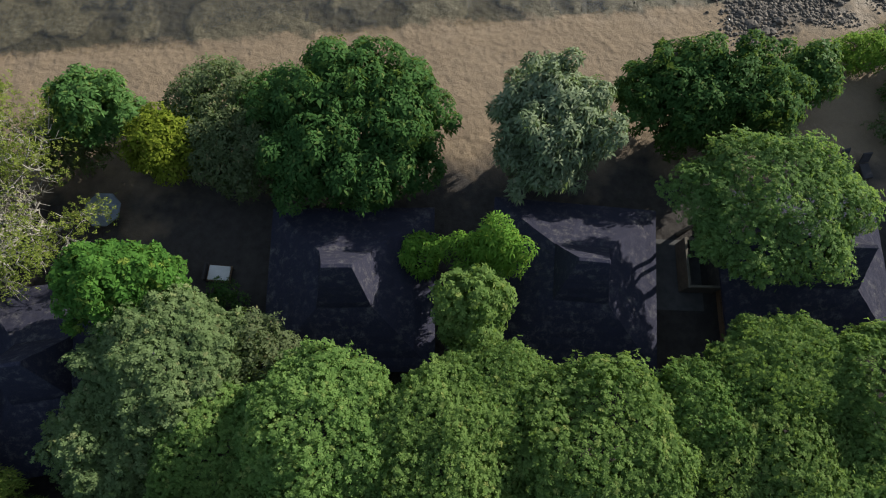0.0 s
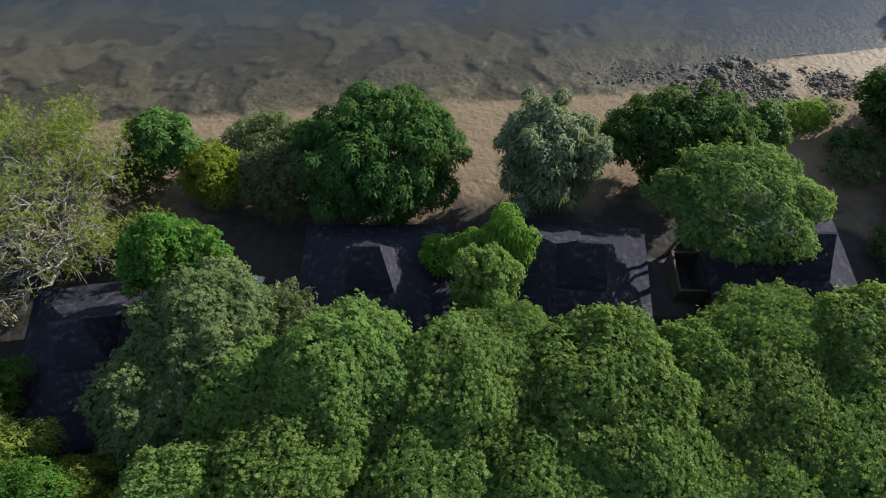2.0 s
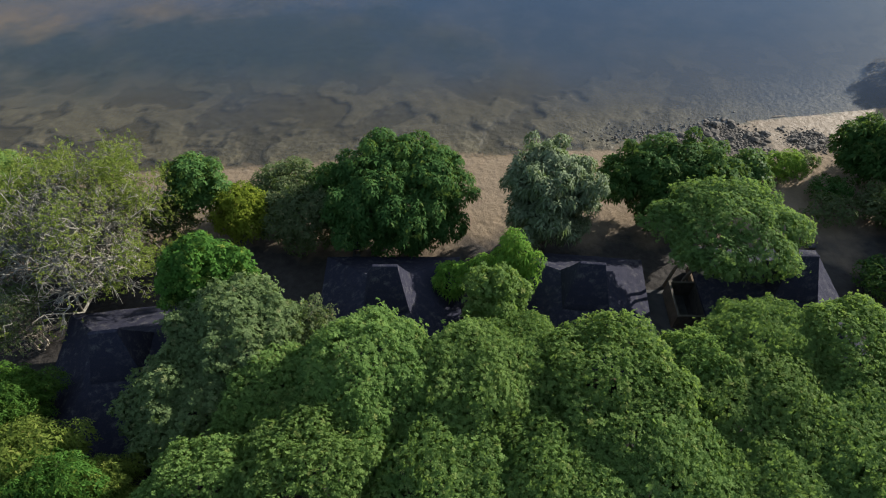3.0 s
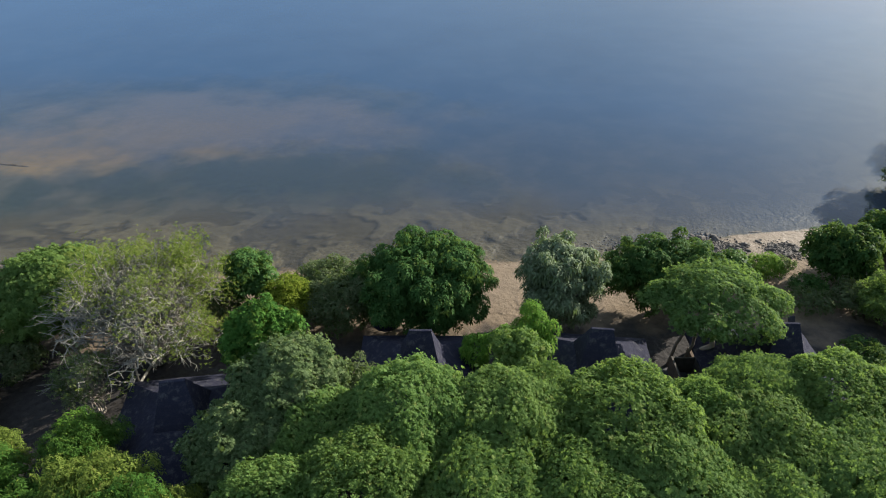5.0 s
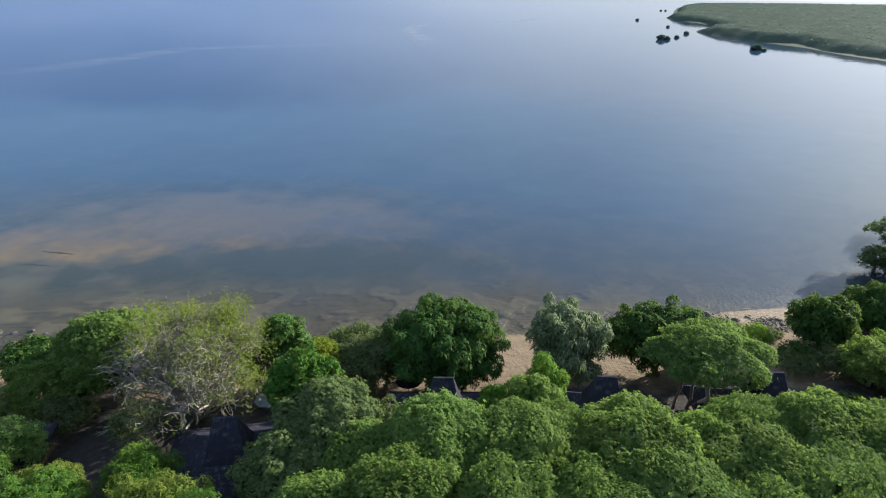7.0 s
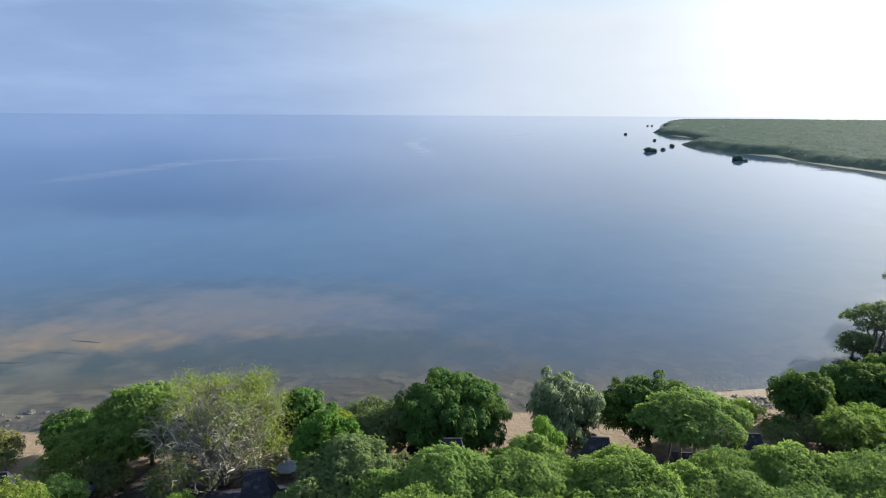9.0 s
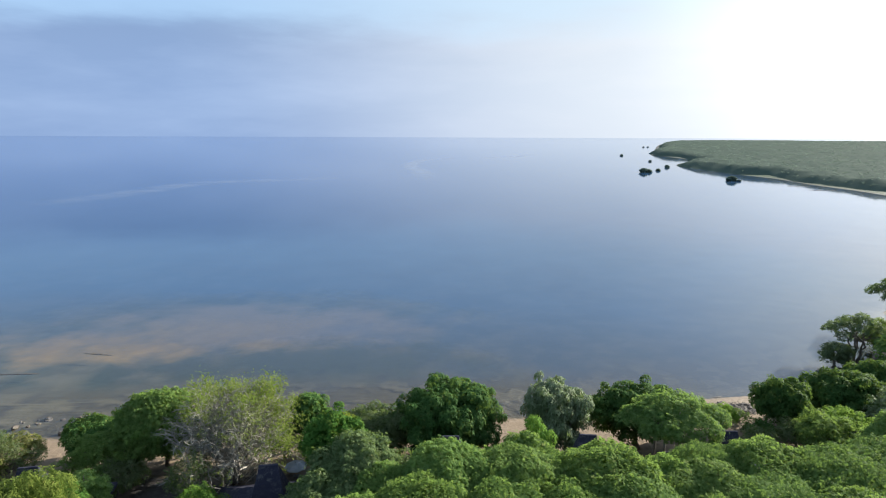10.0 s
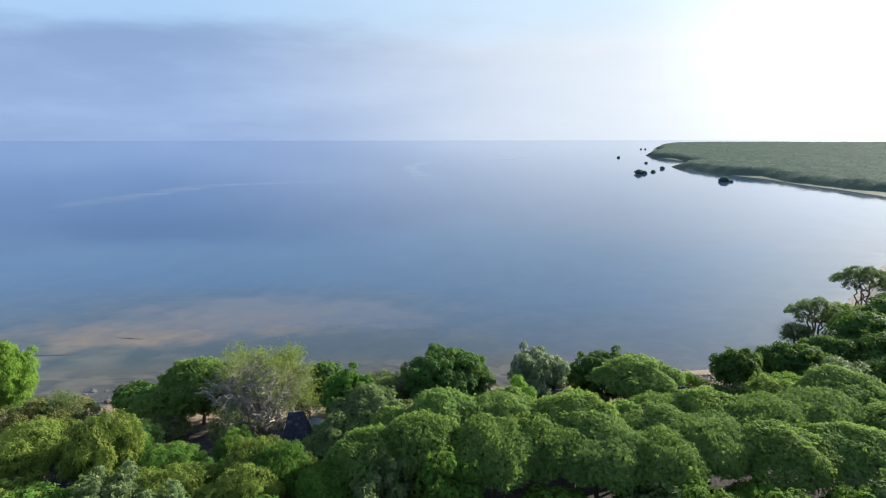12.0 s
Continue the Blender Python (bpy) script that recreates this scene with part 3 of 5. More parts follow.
def billow(rng, rx, ry, rz, per_area, cell=1.3, amp=0.2, low=-0.35, shell=0.12, uneven=0.2):
    """Leaf places and directions over one crown whose surface swells into clumps and finer tufts."""
    seed = rng.randint(1, 9999)
    area = 4 * np.pi * (((rx * ry) ** 1.6 + (rx * rz) ** 1.6 + (ry * rz) ** 1.6) / 3) ** (1 / 1.6) * (1 - low) / 2
    m = int(area * per_area * 1.25)
    q = rng.normal(size=(int(m * 2 / (1 - low)) + 10, 3))
    q /= np.linalg.norm(q, axis=1, keepdims=True)
    q = q[q[:, 2] > low][:m]
    r = np.array([rx, ry, rz])
    mean = (rx + ry + rz) / 3

    def swell(d):
        p = d * r + 40.0
        wide = np.array([noise.noise(Vector(v) * (0.9 / mean * 2)) for v in p + seed % 50])
        return 1 + uneven * wide + amp * (0.55 - cells(p, seed, cell)) * min(1.0, cell * 1.6 / mean) * 1.6 + 0.35 * amp * (0.5 - cells(p, seed + 1, cell * 0.42)) * min(1.0, cell * 1.2 / mean)

    f = swell(q)
    e = 0.05
    u = np.cross(q, np.where(np.abs(q[:, 2:3]) > 0.9, [[1.0, 0, 0]], [[0, 0, 1.0]]))
    u /= np.linalg.norm(u, axis=1, keepdims=True)
    v = np.cross(q, u)
    place = lambda d: (d / np.linalg.norm(d, axis=1, keepdims=True)) * r
    pu, pv, p0 = place(q + e * u), place(q + e * v), q * r
    du = pu * swell(pu / r)[:, None] - p0 * f[:, None]
    dv = pv * swell(pv / r)[:, None] - p0 * f[:, None]
    n = np.cross(du, dv)
    n *= np.sign((n * q).sum(1, keepdims=True)) / (np.linalg.norm(n, axis=1, keepdims=True) + 1e-9)
    c = p0 * (f * (1 - shell * rng.rand(len(q)) ** 1.4 + 0.08 * (rng.rand(len(q)) < 0.12) * rng.rand(len(q))))[:, None]
    n = 0.8 * n + 0.26 * rng.normal(size=n.shape) + 0.32 * np.array(to_sun)
    n[:, 2] += 0.25
    # inner layer of shaded foliage under the surface
    keep = rng.rand(len(q)) < min(0.45, 14.0 / per_area)
    inner = c[keep] * (1 - 0.5 / mean * rng.uniform(0.7, 1.4, (keep.sum(), 1)))
    return c, n / np.linalg.norm(n, axis=1, keepdims=True), inner


def bough(rng, a, b, r0, r1, n=6, bend=0.08):
    """A tapering, slightly crooked limb from a to b."""
    a, b = np.array(a, float), np.array(b, float)
    ln = np.linalg.norm(b - a)
    t = np.linspace(0, 1, n)
    pts = a + (b - a) * t[:, None] + rng.normal(size=(n, 3)) * bend * ln * np.sin(np.pi * t)[:, None]
    pts[:, 2] += 0.08 * ln * np.sin(np.pi * t)
    return pts, r0 + (r1 - r0) * t ** 0.8


def tree_parts(seed, height, rx, ry, rz, leaf_mat, bark, lobes=16, size=0.36, density=9.0, leaf=0.2, k=4, wide=0.24, droop=0.1, low=-0.25,
               rise=(-0.3, 0.35), trunk_r=0.2, extra=None, skirt=-0.55, even=(0.56, 0.78), clump=None, tufts=False, uneven=0.2, close=None, gaps=0.0):
    """Meshes of one tree with its foot at the origin and its crown's top at that height: trunk, limbs, crown."""
    rng = np.random.RandomState(seed)
    zc = height - rz
    lb = [((c[0], c[1], c[2] + zc), r) for c, r in (lobes_close(rng, rx, ry, rz, close, low) if close else lobes_dome(rng, rx, ry, rz, lobes, size, low, even))]
    lb = [l for l in lb if rng.rand() >= gaps or l[0][2] > zc + 0.4 * rz] + (extra or [])
    if clump:
        c, n, inner = billow(rng, rx, ry, rz, density, clump[0], clump[1], low, uneven=uneven)
        c[:, 2] += zc
        inner[:, 2] += zc
    else:
        c, n = spread(rng, lb, density, low=skirt)
        inner = c[rng.rand(len(c)) < min(0.4, 3.0 / density)]
        mid = np.array([0, 0, zc])
        inner = mid + (inner - mid) * rng.uniform(0.66, 0.86, (len(inner), 1))
    # the inner layer: larger leaves, in the shade of the outer ones
    big = np.concatenate([np.full(len(c), leaf), np.full(len(inner), leaf * 1.7)])
    face = rng.normal(size=inner.shape) * 0.5 + (0, 0, 0.6) + (inner - (0, 0, zc)) / (rx, ry, rz)
    c, n = np.vstack([c, inner]), np.vstack([n, face / np.linalg.norm(face, axis=1, keepdims=True)])
    if tufts:
        crown = rosette_mesh("crown", c, n, rng, leaf_mat, big, k)
    else:
        crown = leaf_mesh("crown", c, n, rng, leaf_mat, big, k, wide, droop, rise)
    fork = max(0.5, zc - 0.75 * rz)
    fork = max(fork, 0.25 * height)
    lean = rng.uniform(-0.05, 0.05, 2) * height
    trunk = tubes_mesh("trunk", [bough(rng, (0, 0, -0.3), (lean[0], lean[1], fork), trunk_r * 1.25, trunk_r * 0.8, 7, 0.03)], bark, 9)
    made = [("trunk", trunk)]
    for j, (lc, lr) in enumerate(lb):
        if j % max(3, len(lb) // 9) == 0 or len(lb) < 9:
            made.append(("limb", tubes_mesh("limb", [bough(rng, (lean[0], lean[1], fork - 0.1), (lc[0], lc[1], lc[2] - 0.1 * lr[2]), trunk_r * 0.5, 0.03, 6)], bark, 5)))
    return made + [("crown", crown)]


def plant_tree(meshes, x, y, label, name="tree", category="tree", group="", turn=0.0, scale=(1, 1, 1), z=None):
    ob = thing(name, x, y, gz(x, y) if z is None else z, label, category, group, turn)
    ob.scale = scale
    for nm, me in meshes:
        put_part(nm, me, ob)
    return ob


def bare_tree_parts(seed, height, reach, bark, leaf_mat, boughs=9, leaf=0.16, density=1.0, stout=1.0):
    """A wide, many-stemmed tree, half bare: each bough with its twigs is a limb, thin foliage sits on the outer twigs."""
    rng = np.random.RandomState(seed)
    made, tips = [], []
    for i in range(boughs):
        lines = []
        a = 2 * np.pi * i / boughs + rng.uniform(-0.25, 0.25)
        out = reach * (0.30 + 0.62 * ((i * 0.618) % 1))
        tip = np.array([np.cos(a) * out, np.sin(a) * out, height * math.sqrt(max(0.12, 1 - (out / reach) ** 2)) * rng.uniform(0.78, 0.9)])
        pts, rad = bough(rng, (0.25 * np.cos(a), 0.25 * np.sin(a), -0.3), tip, 0.17, 0.05, 9, 0.06)
        lines.append((pts, rad))
        for j in range(11):
            s = rng.uniform(0.3, 1.0)
            p0 = pts[int(s * 8)]
            d = rng.normal(size=3) * (1, 1, 0.5) + 0.8 * (p0 / (np.linalg.norm(p0) + 1e-6)) + (0, 0, 0.55)
            d /= np.linalg.norm(d)
            p1 = p0 + d * reach * rng.uniform(0.22, 0.42)
            q, r = bough(rng, p0, p1, 0.07, 0.03, 6, 0.09)
            lines.append((q, r))
            for m in range(6):
                q0 = q[rng.randint(2, 6)]
                d2 = d + rng.normal(size=3) * 0.75 + (0, 0, 0.2)
                d2 /= np.linalg.norm(d2)
                q1 = q0 + d2 * reach * rng.uniform(0.1, 0.24)
                w, wr = bough(rng, q0, q1, 0.036, 0.016, 4, 0.1)
                lines.append((w, wr))
                tips.append(q1)
                for e in range(2):
                    d3 = d2 + rng.normal(size=3) * 0.8
                    d3 /= np.linalg.norm(d3)
                    t1 = q1 - d2 * 0.2 + d3 * rng.uniform(0.35, 0.8)
                    lines.append((np.array([w[2], (w[2] + t1) / 2 + rng.normal(size=3) * 0.04, t1]), np.array([0.022, 0.017, 0.011])))
                    tips.append(t1)
        made.append(("limb", tubes_mesh("limb", [(p, r * stout) for p, r in lines], bark, 4)))
    tips = np.array(tips)
    rim = np.linalg.norm(tips / (reach * 1.12, reach * 1.12, height * 1.05), axis=1)
    side = tips @ np.array([0.32, 0.36, 0.5]) / reach
    keep = rng.rand(len(tips)) < np.clip(2.8 * (rim - 0.78), 0, 1) * np.clip(1.7 * (side - 0.24), 0.03, 0.9)
    base = tips[keep]
    reps = max(1, int(9 * density))
    c = np.repeat(base, reps, 0) + rng.normal(size=(len(base) * reps, 3)) * 0.36
    n = rng.normal(size=c.shape) + (0, 0, 0.9) + 0.6 * np.array(to_sun)
    n /= np.linalg.norm(n, axis=1, keepdims=True)
    made.append(("crown", leaf_mesh("crown", c, n, rng, leaf_mat, leaf, 4, 0.26, 0.08)))
    return made


# ---- bungalows with two-pitch thatched hip roofs ----
def hip_roof(lower, upper, thick, seed, steps=14, rough=0.035, sag=0.0, closed_top=False):
    """Four slopes from the half sizes (x, y, z) below to those above, with a thick butt edge and an underside."""
    bm = bmesh.new()
    lx, ly, lz = lower
    ux, uy, uz = upper
    rows = []
    per = 4 * steps
    def ring(hx, hy, z):
        out = []
        for s in range(4):
            for i in range(steps):
                t = i / steps * 2 - 1
                x, y = ((t * hx, -hy), (hx, t * hy), (-t * hx, hy), (-hx, -t * hy))[s]
                n = noise.noise(Vector((x * 1.3, y * 1.3, z * 2 + seed)))
                f = noise.noise(Vector((x * 5, y * 5, z * 7 + seed)))
                out.append(bm.verts.new((x, y, z + rough * (n + 0.7 * f))))
        return out
    courses = 9
    rows.append(ring(lx - 0.12, ly - 0.12, lz - thick))
    rows.append(ring(lx, ly, lz - thick * 0.8))
    for i in range(courses + 1):
        t = i / courses
        step = 0.0 if i in (0, courses) else 0.03 * (i % 2)
        z = lz + (uz - lz) * t - sag * math.sin(math.pi * t) + step
        rows.append(ring(lx + (ux - lx) * t, ly + (uy - ly) * t, z))
    for a, b in zip(rows, rows[1:]):
        for i in range(per):
            bm.faces.new((a[i], a[(i + 1) % per], b[(i + 1) % per], b[i]))
    under = [bm.verts.new((v.co.x * (ux + 0.1) / lx, v.co.y * (uy + 0.1) / ly, uz - thick)) for v in rows[0]]
    for i in range(per):
        bm.faces.new((rows[0][(i + 1) % per], rows[0][i], under[i], under[(i + 1) % per]))
    if closed_top:
        bm.faces.new(rows[-1])
    bmesh.ops.recalc_face_normals(bm, faces=bm.faces)
    return bm


def bungalow(x, y, turn, label, seed, half):
    base = 2.1
    ob = thing("bungalow", x, y, base, label, "bungalow", "thatched bungalows along the beach", turn)
    eave, knee, ridge = 4.0 - base, 6.12 - base, 8.87 - base
    part("lower_roof", hip_roof((half, half, eave), (1.42, 1.5, knee), 0.28, seed, 18, 0.05, 0.12), THATCH, ob, "low-pitched skirt of old dark thatch")
    part("upper_roof", hip_roof((1.46, 1.54, knee + 0.02), (0.76, 0.10, ridge), 0.22, seed + 5, 10, 0.03, 0.05, True), THATCH, ob, "steep thatched crown of the roof")
    bm = bmesh.new()
    box(bm, -0.8, 0.8, -0.13, 0.13, ridge - 0.06, ridge + 0.07, 0.05)
    part("ridge_cap", bm, THATCH, ob)
    part("deck", box(bmesh.new(), -4.2, 4.2, -4.2, 4.2, -0.2, 0.28, 0.03), TIMBER, ob, "raised timber floor")
    h = knee - 0.5
    for nm, dims in (("wall", (-3.0, 3.0, -3.0, -2.86)), ("wall", (-3.0, -2.86, -2.85, 2.85)), ("wall", (2.86, 3.0, -2.85, 2.85))):
        part(nm, box(bmesh.new(), *dims, 0.29, eave + 0.55, 0.01), PLASTER, ob, "cream plastered wall")
    part("wall", box(bmesh.new(), -3.0, -0.95, 2.86, 3.0, 0.29, eave + 0.55, 0.01), PLASTER, ob, "cream plastered wall")
    part("wall", box(bmesh.new(), 0.95, 3.0, 2.86, 3.0, 0.29, eave + 0.55, 0.01), PLASTER, ob, "cream plastered wall")
    for sx in (-0.93, 0.01):
        part("door", box(bmesh.new(), sx, sx + 0.92, 2.90, 2.96, 0.30, 2.35, 0.01), TIMBER, ob, "closed brown timber door leaf")
    for px in (-4.0, -1.35, 1.35, 4.0):
        for py in (-4.0, 4.0):
            part("post", box(bmesh.new(), px - 0.08, px + 0.08, py - 0.08, py + 0.08, 0.28, eave + 0.2, 0.02), TIMBER, ob)
    return ob


for hx, hy, turn, text, seed, half in ((-5.85, 5.65, 2.0, "thatched bungalow with a dark two-pitch hip roof under beach trees", 3, 4.75),
                                 (6.75, 6.3, -3.5, "thatched bungalow with pale mottling on its dark hip roof", 17, 4.75),
                                 (20.0, 7.4, 0.0, "thatched bungalow half hidden under a light green tree", 31, 4.75),
                                 (-20.9, 0.45, 10.0, "thatched bungalow with sunlit seaward slope beside a bare tree", 47, 5.15),
                                 (40.5, 12.5, 8.0, "thatched bungalow deep among the trees", 59, 4.75),
                                 (-40.5, -0.5, 12.0, "thatched bungalow almost hidden by foliage", 71, 4.75)):
    bungalow(hx, hy, turn, text, seed, half)

# ---- trees ----
R = np.random.RandomState(5)
# along the beach
plant_tree(tree_parts(21, 8.9, 5.8, 5.3, 4.0, LEAF_DARK, BARK, close=0.74, gaps=0.2, density=15.0, leaf=0.30, k=5, wide=0.22, droop=0.42, low=-0.85, skirt=-0.7, trunk_r=0.35),
           -5.9, 14.4, "broad dark green glossy-leaved tree on the sand")
plant_tree(tree_parts(22, 9.1, 3.5, 4.0, 4.1, LEAF_SILVER, BARK, close=0.6, gaps=0.5, density=16.0, leaf=0.36, k=5, wide=0.17, droop=0.5, low=-0.85, skirt=-0.8, trunk_r=0.25),
           5.2, 14.7, "tall silver green tree with drooping leaves")
plant_tree(tree_parts(23, 8.2, 5.8, 3.7, 3.9, LEAF_DARK, BARK, close=0.74, gaps=0.2, density=15.0, leaf=0.29, k=5, wide=0.22, droop=0.35, low=-0.75, skirt=-0.7, trunk_r=0.3),
           15.0, 17.4, "dark green tree leaning over the beach")
umbrella = plant_tree(tree_parts(24, 9.2, 4.9, 3.8, 2.4, LEAF_LIGHT, BARK_PALE, lobes=18, clump=(1.2, 0.3), density=44.0, k=5, tufts=True, leaf=0.13, low=-0.12, uneven=0.25, trunk_r=0.2),
                      15.7, 9.4, "wide light green umbrella tree with pale trunks over a roof")
for dx in (-1.9, -0.7):
    put_part("trunk", tubes_mesh("trunk", [bough(R, (dx, 0.6, -0.3), (dx * 0.6, 0.2, 7.4), 0.14, 0.09, 8, 0.02)], BARK, 8), umbrella)
plant_tree(tree_parts(25, 7.3, 2.4, 2.5, 2.8, LEAF_TEAL, BARK, close=0.62, gaps=0.08, density=13.6, leaf=0.30, k=5, wide=0.23, droop=0.2, low=-0.75, trunk_r=0.16), -21.3, 15.7, "small blue green tree with glossy leaves")
plant_tree(tree_parts(26, 5.4, 2.6, 2.4, 2.4, LEAF_YELLOW, BARK, close=0.55, gaps=0.12, density=12.4, leaf=0.27, low=-0.7, trunk_r=0.1), -17.6, 14.0, "yellow green bush by the sand", "bush", "bush")
plant_tree(tree_parts(27, 5.2, 3.3, 3.0, 2.5, LEAF_DUSTY, BARK, close=0.7, gaps=0.1, density=14.9, leaf=0.22, low=-0.7, trunk_r=0.14), -15.0, 17.2, "dusty grey green shrub by the beach", "bush", "bush")
plant_tree(tree_parts(33, 5.4, 3.4, 3.0, 2.5, LEAF_DUSTY, BARK, close=0.7, gaps=0.1, density=13.6, leaf=0.24, low=-0.7, trunk_r=0.1), -12.9, 13.6, "dusty green shrub in the shade of taller trees", "bush", "bush")
plant_tree(tree_parts(34, 5.4, 3.0, 2.8, 2.5, LEAF_DARK, BARK, close=0.7, gaps=0.1, density=12.4, leaf=0.24, low=-0.7, trunk_r=0.1), -10.9, 16.6, "dusty shrub beneath a broad tree", "bush", "bush")
plant_tree(tree_parts(28, 4.5, 1.9, 2.1, 1.9, LEAF_TEAL, BARK, close=0.55, gaps=0.12, density=13.6, leaf=0.30, k=5, droop=0.2, low=-0.7, trunk_r=0.12), 22.2, 20.1, "small round blue green beach tree")
plant_tree(tree_parts(29, 3.2, 2.1, 1.7, 1.6, LEAF_BRIGHT, BARK, close=0.5, density=16.1, leaf=0.19, low=-0.7, trunk_r=0.1), 26.7, 22.7, "bright green bush on the beach", "bush", "bush")
plant_tree(tree_parts(35, 2.4, 2.2, 1.8, 1.1, LEAF_DUSTY, BARK, close=0.5, gaps=0.1, density=11.2, leaf=0.19, low=-0.7, trunk_r=0.08), 28.6, 17.4, "low grey green shrub beside a bungalow", "bush", "bush")
# between and beside the bungalows
ARMS = [((0.1, 0.5, 7.2), (0.75, 0.7, 0.75)), ((0.55, 0.1, 6.6), (0.7, 0.7, 0.8)), ((1.45, -0.2, 6.2), (0.65, 0.6, 0.7)), ((1.3, -0.6, 5.2), (0.55, 0.6, 0.9)), ((-0.7, 0.0, 6.2), (0.6, 0.6, 0.55)),
        ((-1.6, 0.2, 5.4), (0.75, 0.6, 0.5)), ((-2.5, 0.1, 4.8), (0.7, 0.6, 0.45)), ((-1.2, -0.6, 4.6), (0.8, 0.7, 0.6)), ((0.2, -0.9, 5.0), (0.7, 0.6, 0.8))]
plant_tree(tree_parts(30, 7.2, 1.15, 1.1, 2.0, LEAF_BRIGHT, BARK, close=0.5, gaps=0.2, density=21.1, leaf=0.33, k=5, wide=0.13, droop=0.6, low=-0.8, trunk_r=0.12, extra=ARMS), 1.9, 7.2, "slender bright green tree between two bungalows")
plant_tree(tree_parts(40, 4.9, 1.4, 1.2, 1.2, LEAF_BRIGHT, BARK, close=0.7, gaps=0.2, density=17.0, leaf=0.31, k=5, wide=0.14, droop=0.5, low=-0.8, trunk_r=0.08), -1.6, 7.3, "low bright green shrub between two bungalows", "bush", "bush")
plant_tree(tree_parts(36, 8.6, 2.1, 2.2, 2.8, LEAF_CANOPY, BARK, close=0.7, gaps=0.1, density=24.8, leaf=0.18, k=5, tufts=True, low=-0.8, trunk_r=0.12), 0.8, 3.9, "leafy green tree between two bungalows")
plant_tree(tree_parts(31, 10.0, 3.1, 2.4, 3.3, LEAF_GREEN, BARK_PALE, close=0.6, gaps=0.28, density=26.0, leaf=0.21, k=5, tufts=True, low=-0.7, trunk_r=0.18), -16.2, 4.5, "green tree with pale twigs beside a bungalow")
plant_tree(tree_parts(32, 9.4, 3.9, 3.5, 3.6, LEAF_SAGE, BARK_PALE, clump=(1.2, 0.4), density=58.0, leaf=0.14, k=5, tufts=True, low=-0.6, trunk_r=0.18), -13.4, 0.6, "dense grey green tree behind the bungalows")
plant_tree(tree_parts(37, 8.0, 3.4, 3.2, 3.2, LEAF_SAGE, BARK_PALE, clump=(1.1, 0.5), density=50.0, leaf=0.14, k=5, tufts=True, low=-0.7, trunk_r=0.14), -15.6, -2.6, "shaded grey green tree beside a bungalow")
plant_tree(tree_parts(38, 7.6, 1.9, 1.9, 2.4, LEAF_DUSTY, BARK_PALE, close=0.6, gaps=0.15, density=16.1, leaf=0.20, low=-0.7, trunk_r=0.1), -9.6, 1.6, "thin greyish tree behind a bungalow")
plant_tree(tree_parts(39, 2.4, 1.2, 1.1, 1.0, LEAF_DARK, BARK, lobes=9, size=0.4, density=20.0, leaf=0.16, low=-0.8, trunk_r=0.06), -13.3, 4.9, "clipped dark green bush on bare soil", "bush", "bush")
# the half-bare tree and its neighbours
plant_tree(bare_tree_parts(41, 10.3, 6.5, BARK_BARE, LEAF_OLIVE, 30, density=2.2, stout=1.0, leaf=0.13), -27.3, 9.1, "wide half-bare tree with pale branches and yellowing crown")
plant_tree(bare_tree_parts(42, 6.2, 1.7, BARK_PALE, LEAF_DUSTY, 7, stout=0.5), -29.2, 3.4, "small leafless tree with pale thin stems")
plant_tree(tree_parts(43, 8.2, 4.6, 4.3, 3.4, LEAF_CANOPY, BARK, clump=(1.1, 0.4), density=40.0, leaf=0.17, k=5, tufts=True, low=-0.7, trunk_r=0.2), -35.8, 12.2, "spreading green tree above the beach")
plant_tree(tree_parts(44, 5.2, 3.2, 2.7, 2.5, LEAF_DARK, BARK, close=0.65, gaps=0.08, density=11.2, leaf=0.30, k=5, droop=0.3, low=-0.75, trunk_r=0.2), -45.0, 14.2, "low dark green tree on the beach")
plant_tree(tree_parts(45, 11.8, 3.6, 3.4, 4.9, LEAF_BRIGHT, BARK, close=0.85, gaps=0.08, density=12.4, leaf=0.33, k=5, wide=0.17, droop=0.4, low=-0.85, trunk_r=0.2), -57.7, 9.5, "tall bright green tree near the shore")
plant_tree(bare_tree_parts(46, 5.8, 4.2, BARK, LEAF_DUSTY, 9, density=2.6), -49.5, 4.5, "dry brownish tree near the shore")
plant_tree(tree_parts(49, 6.4, 4.3, 3.8, 3.0, LEAF_BROWN, BARK, close=0.6, gaps=0.06, density=13.6, leaf=0.22, low=-0.7, trunk_r=0.14), -50.5, 3.2, "brownish green drying tree near the shore")
plant_tree(tree_parts(47, 5.6, 2.2, 2.0, 2.2, LEAF_LIGHT, BARK, close=0.55, gaps=0.1, density=16.1, leaf=0.20, low=-0.6), -37.0, 1.2, "green tree beside a clearing of bare soil")
plant_tree(tree_parts(48, 6.2, 1.4, 1.3, 2.6, LEAF_BRIGHT, BARK, close=0.5, gaps=0.15, density=13.6, leaf=0.27, wide=0.17, low=-0.8, trunk_r=0.07), -26.0, -2.2, "slim young tree by a bungalow")
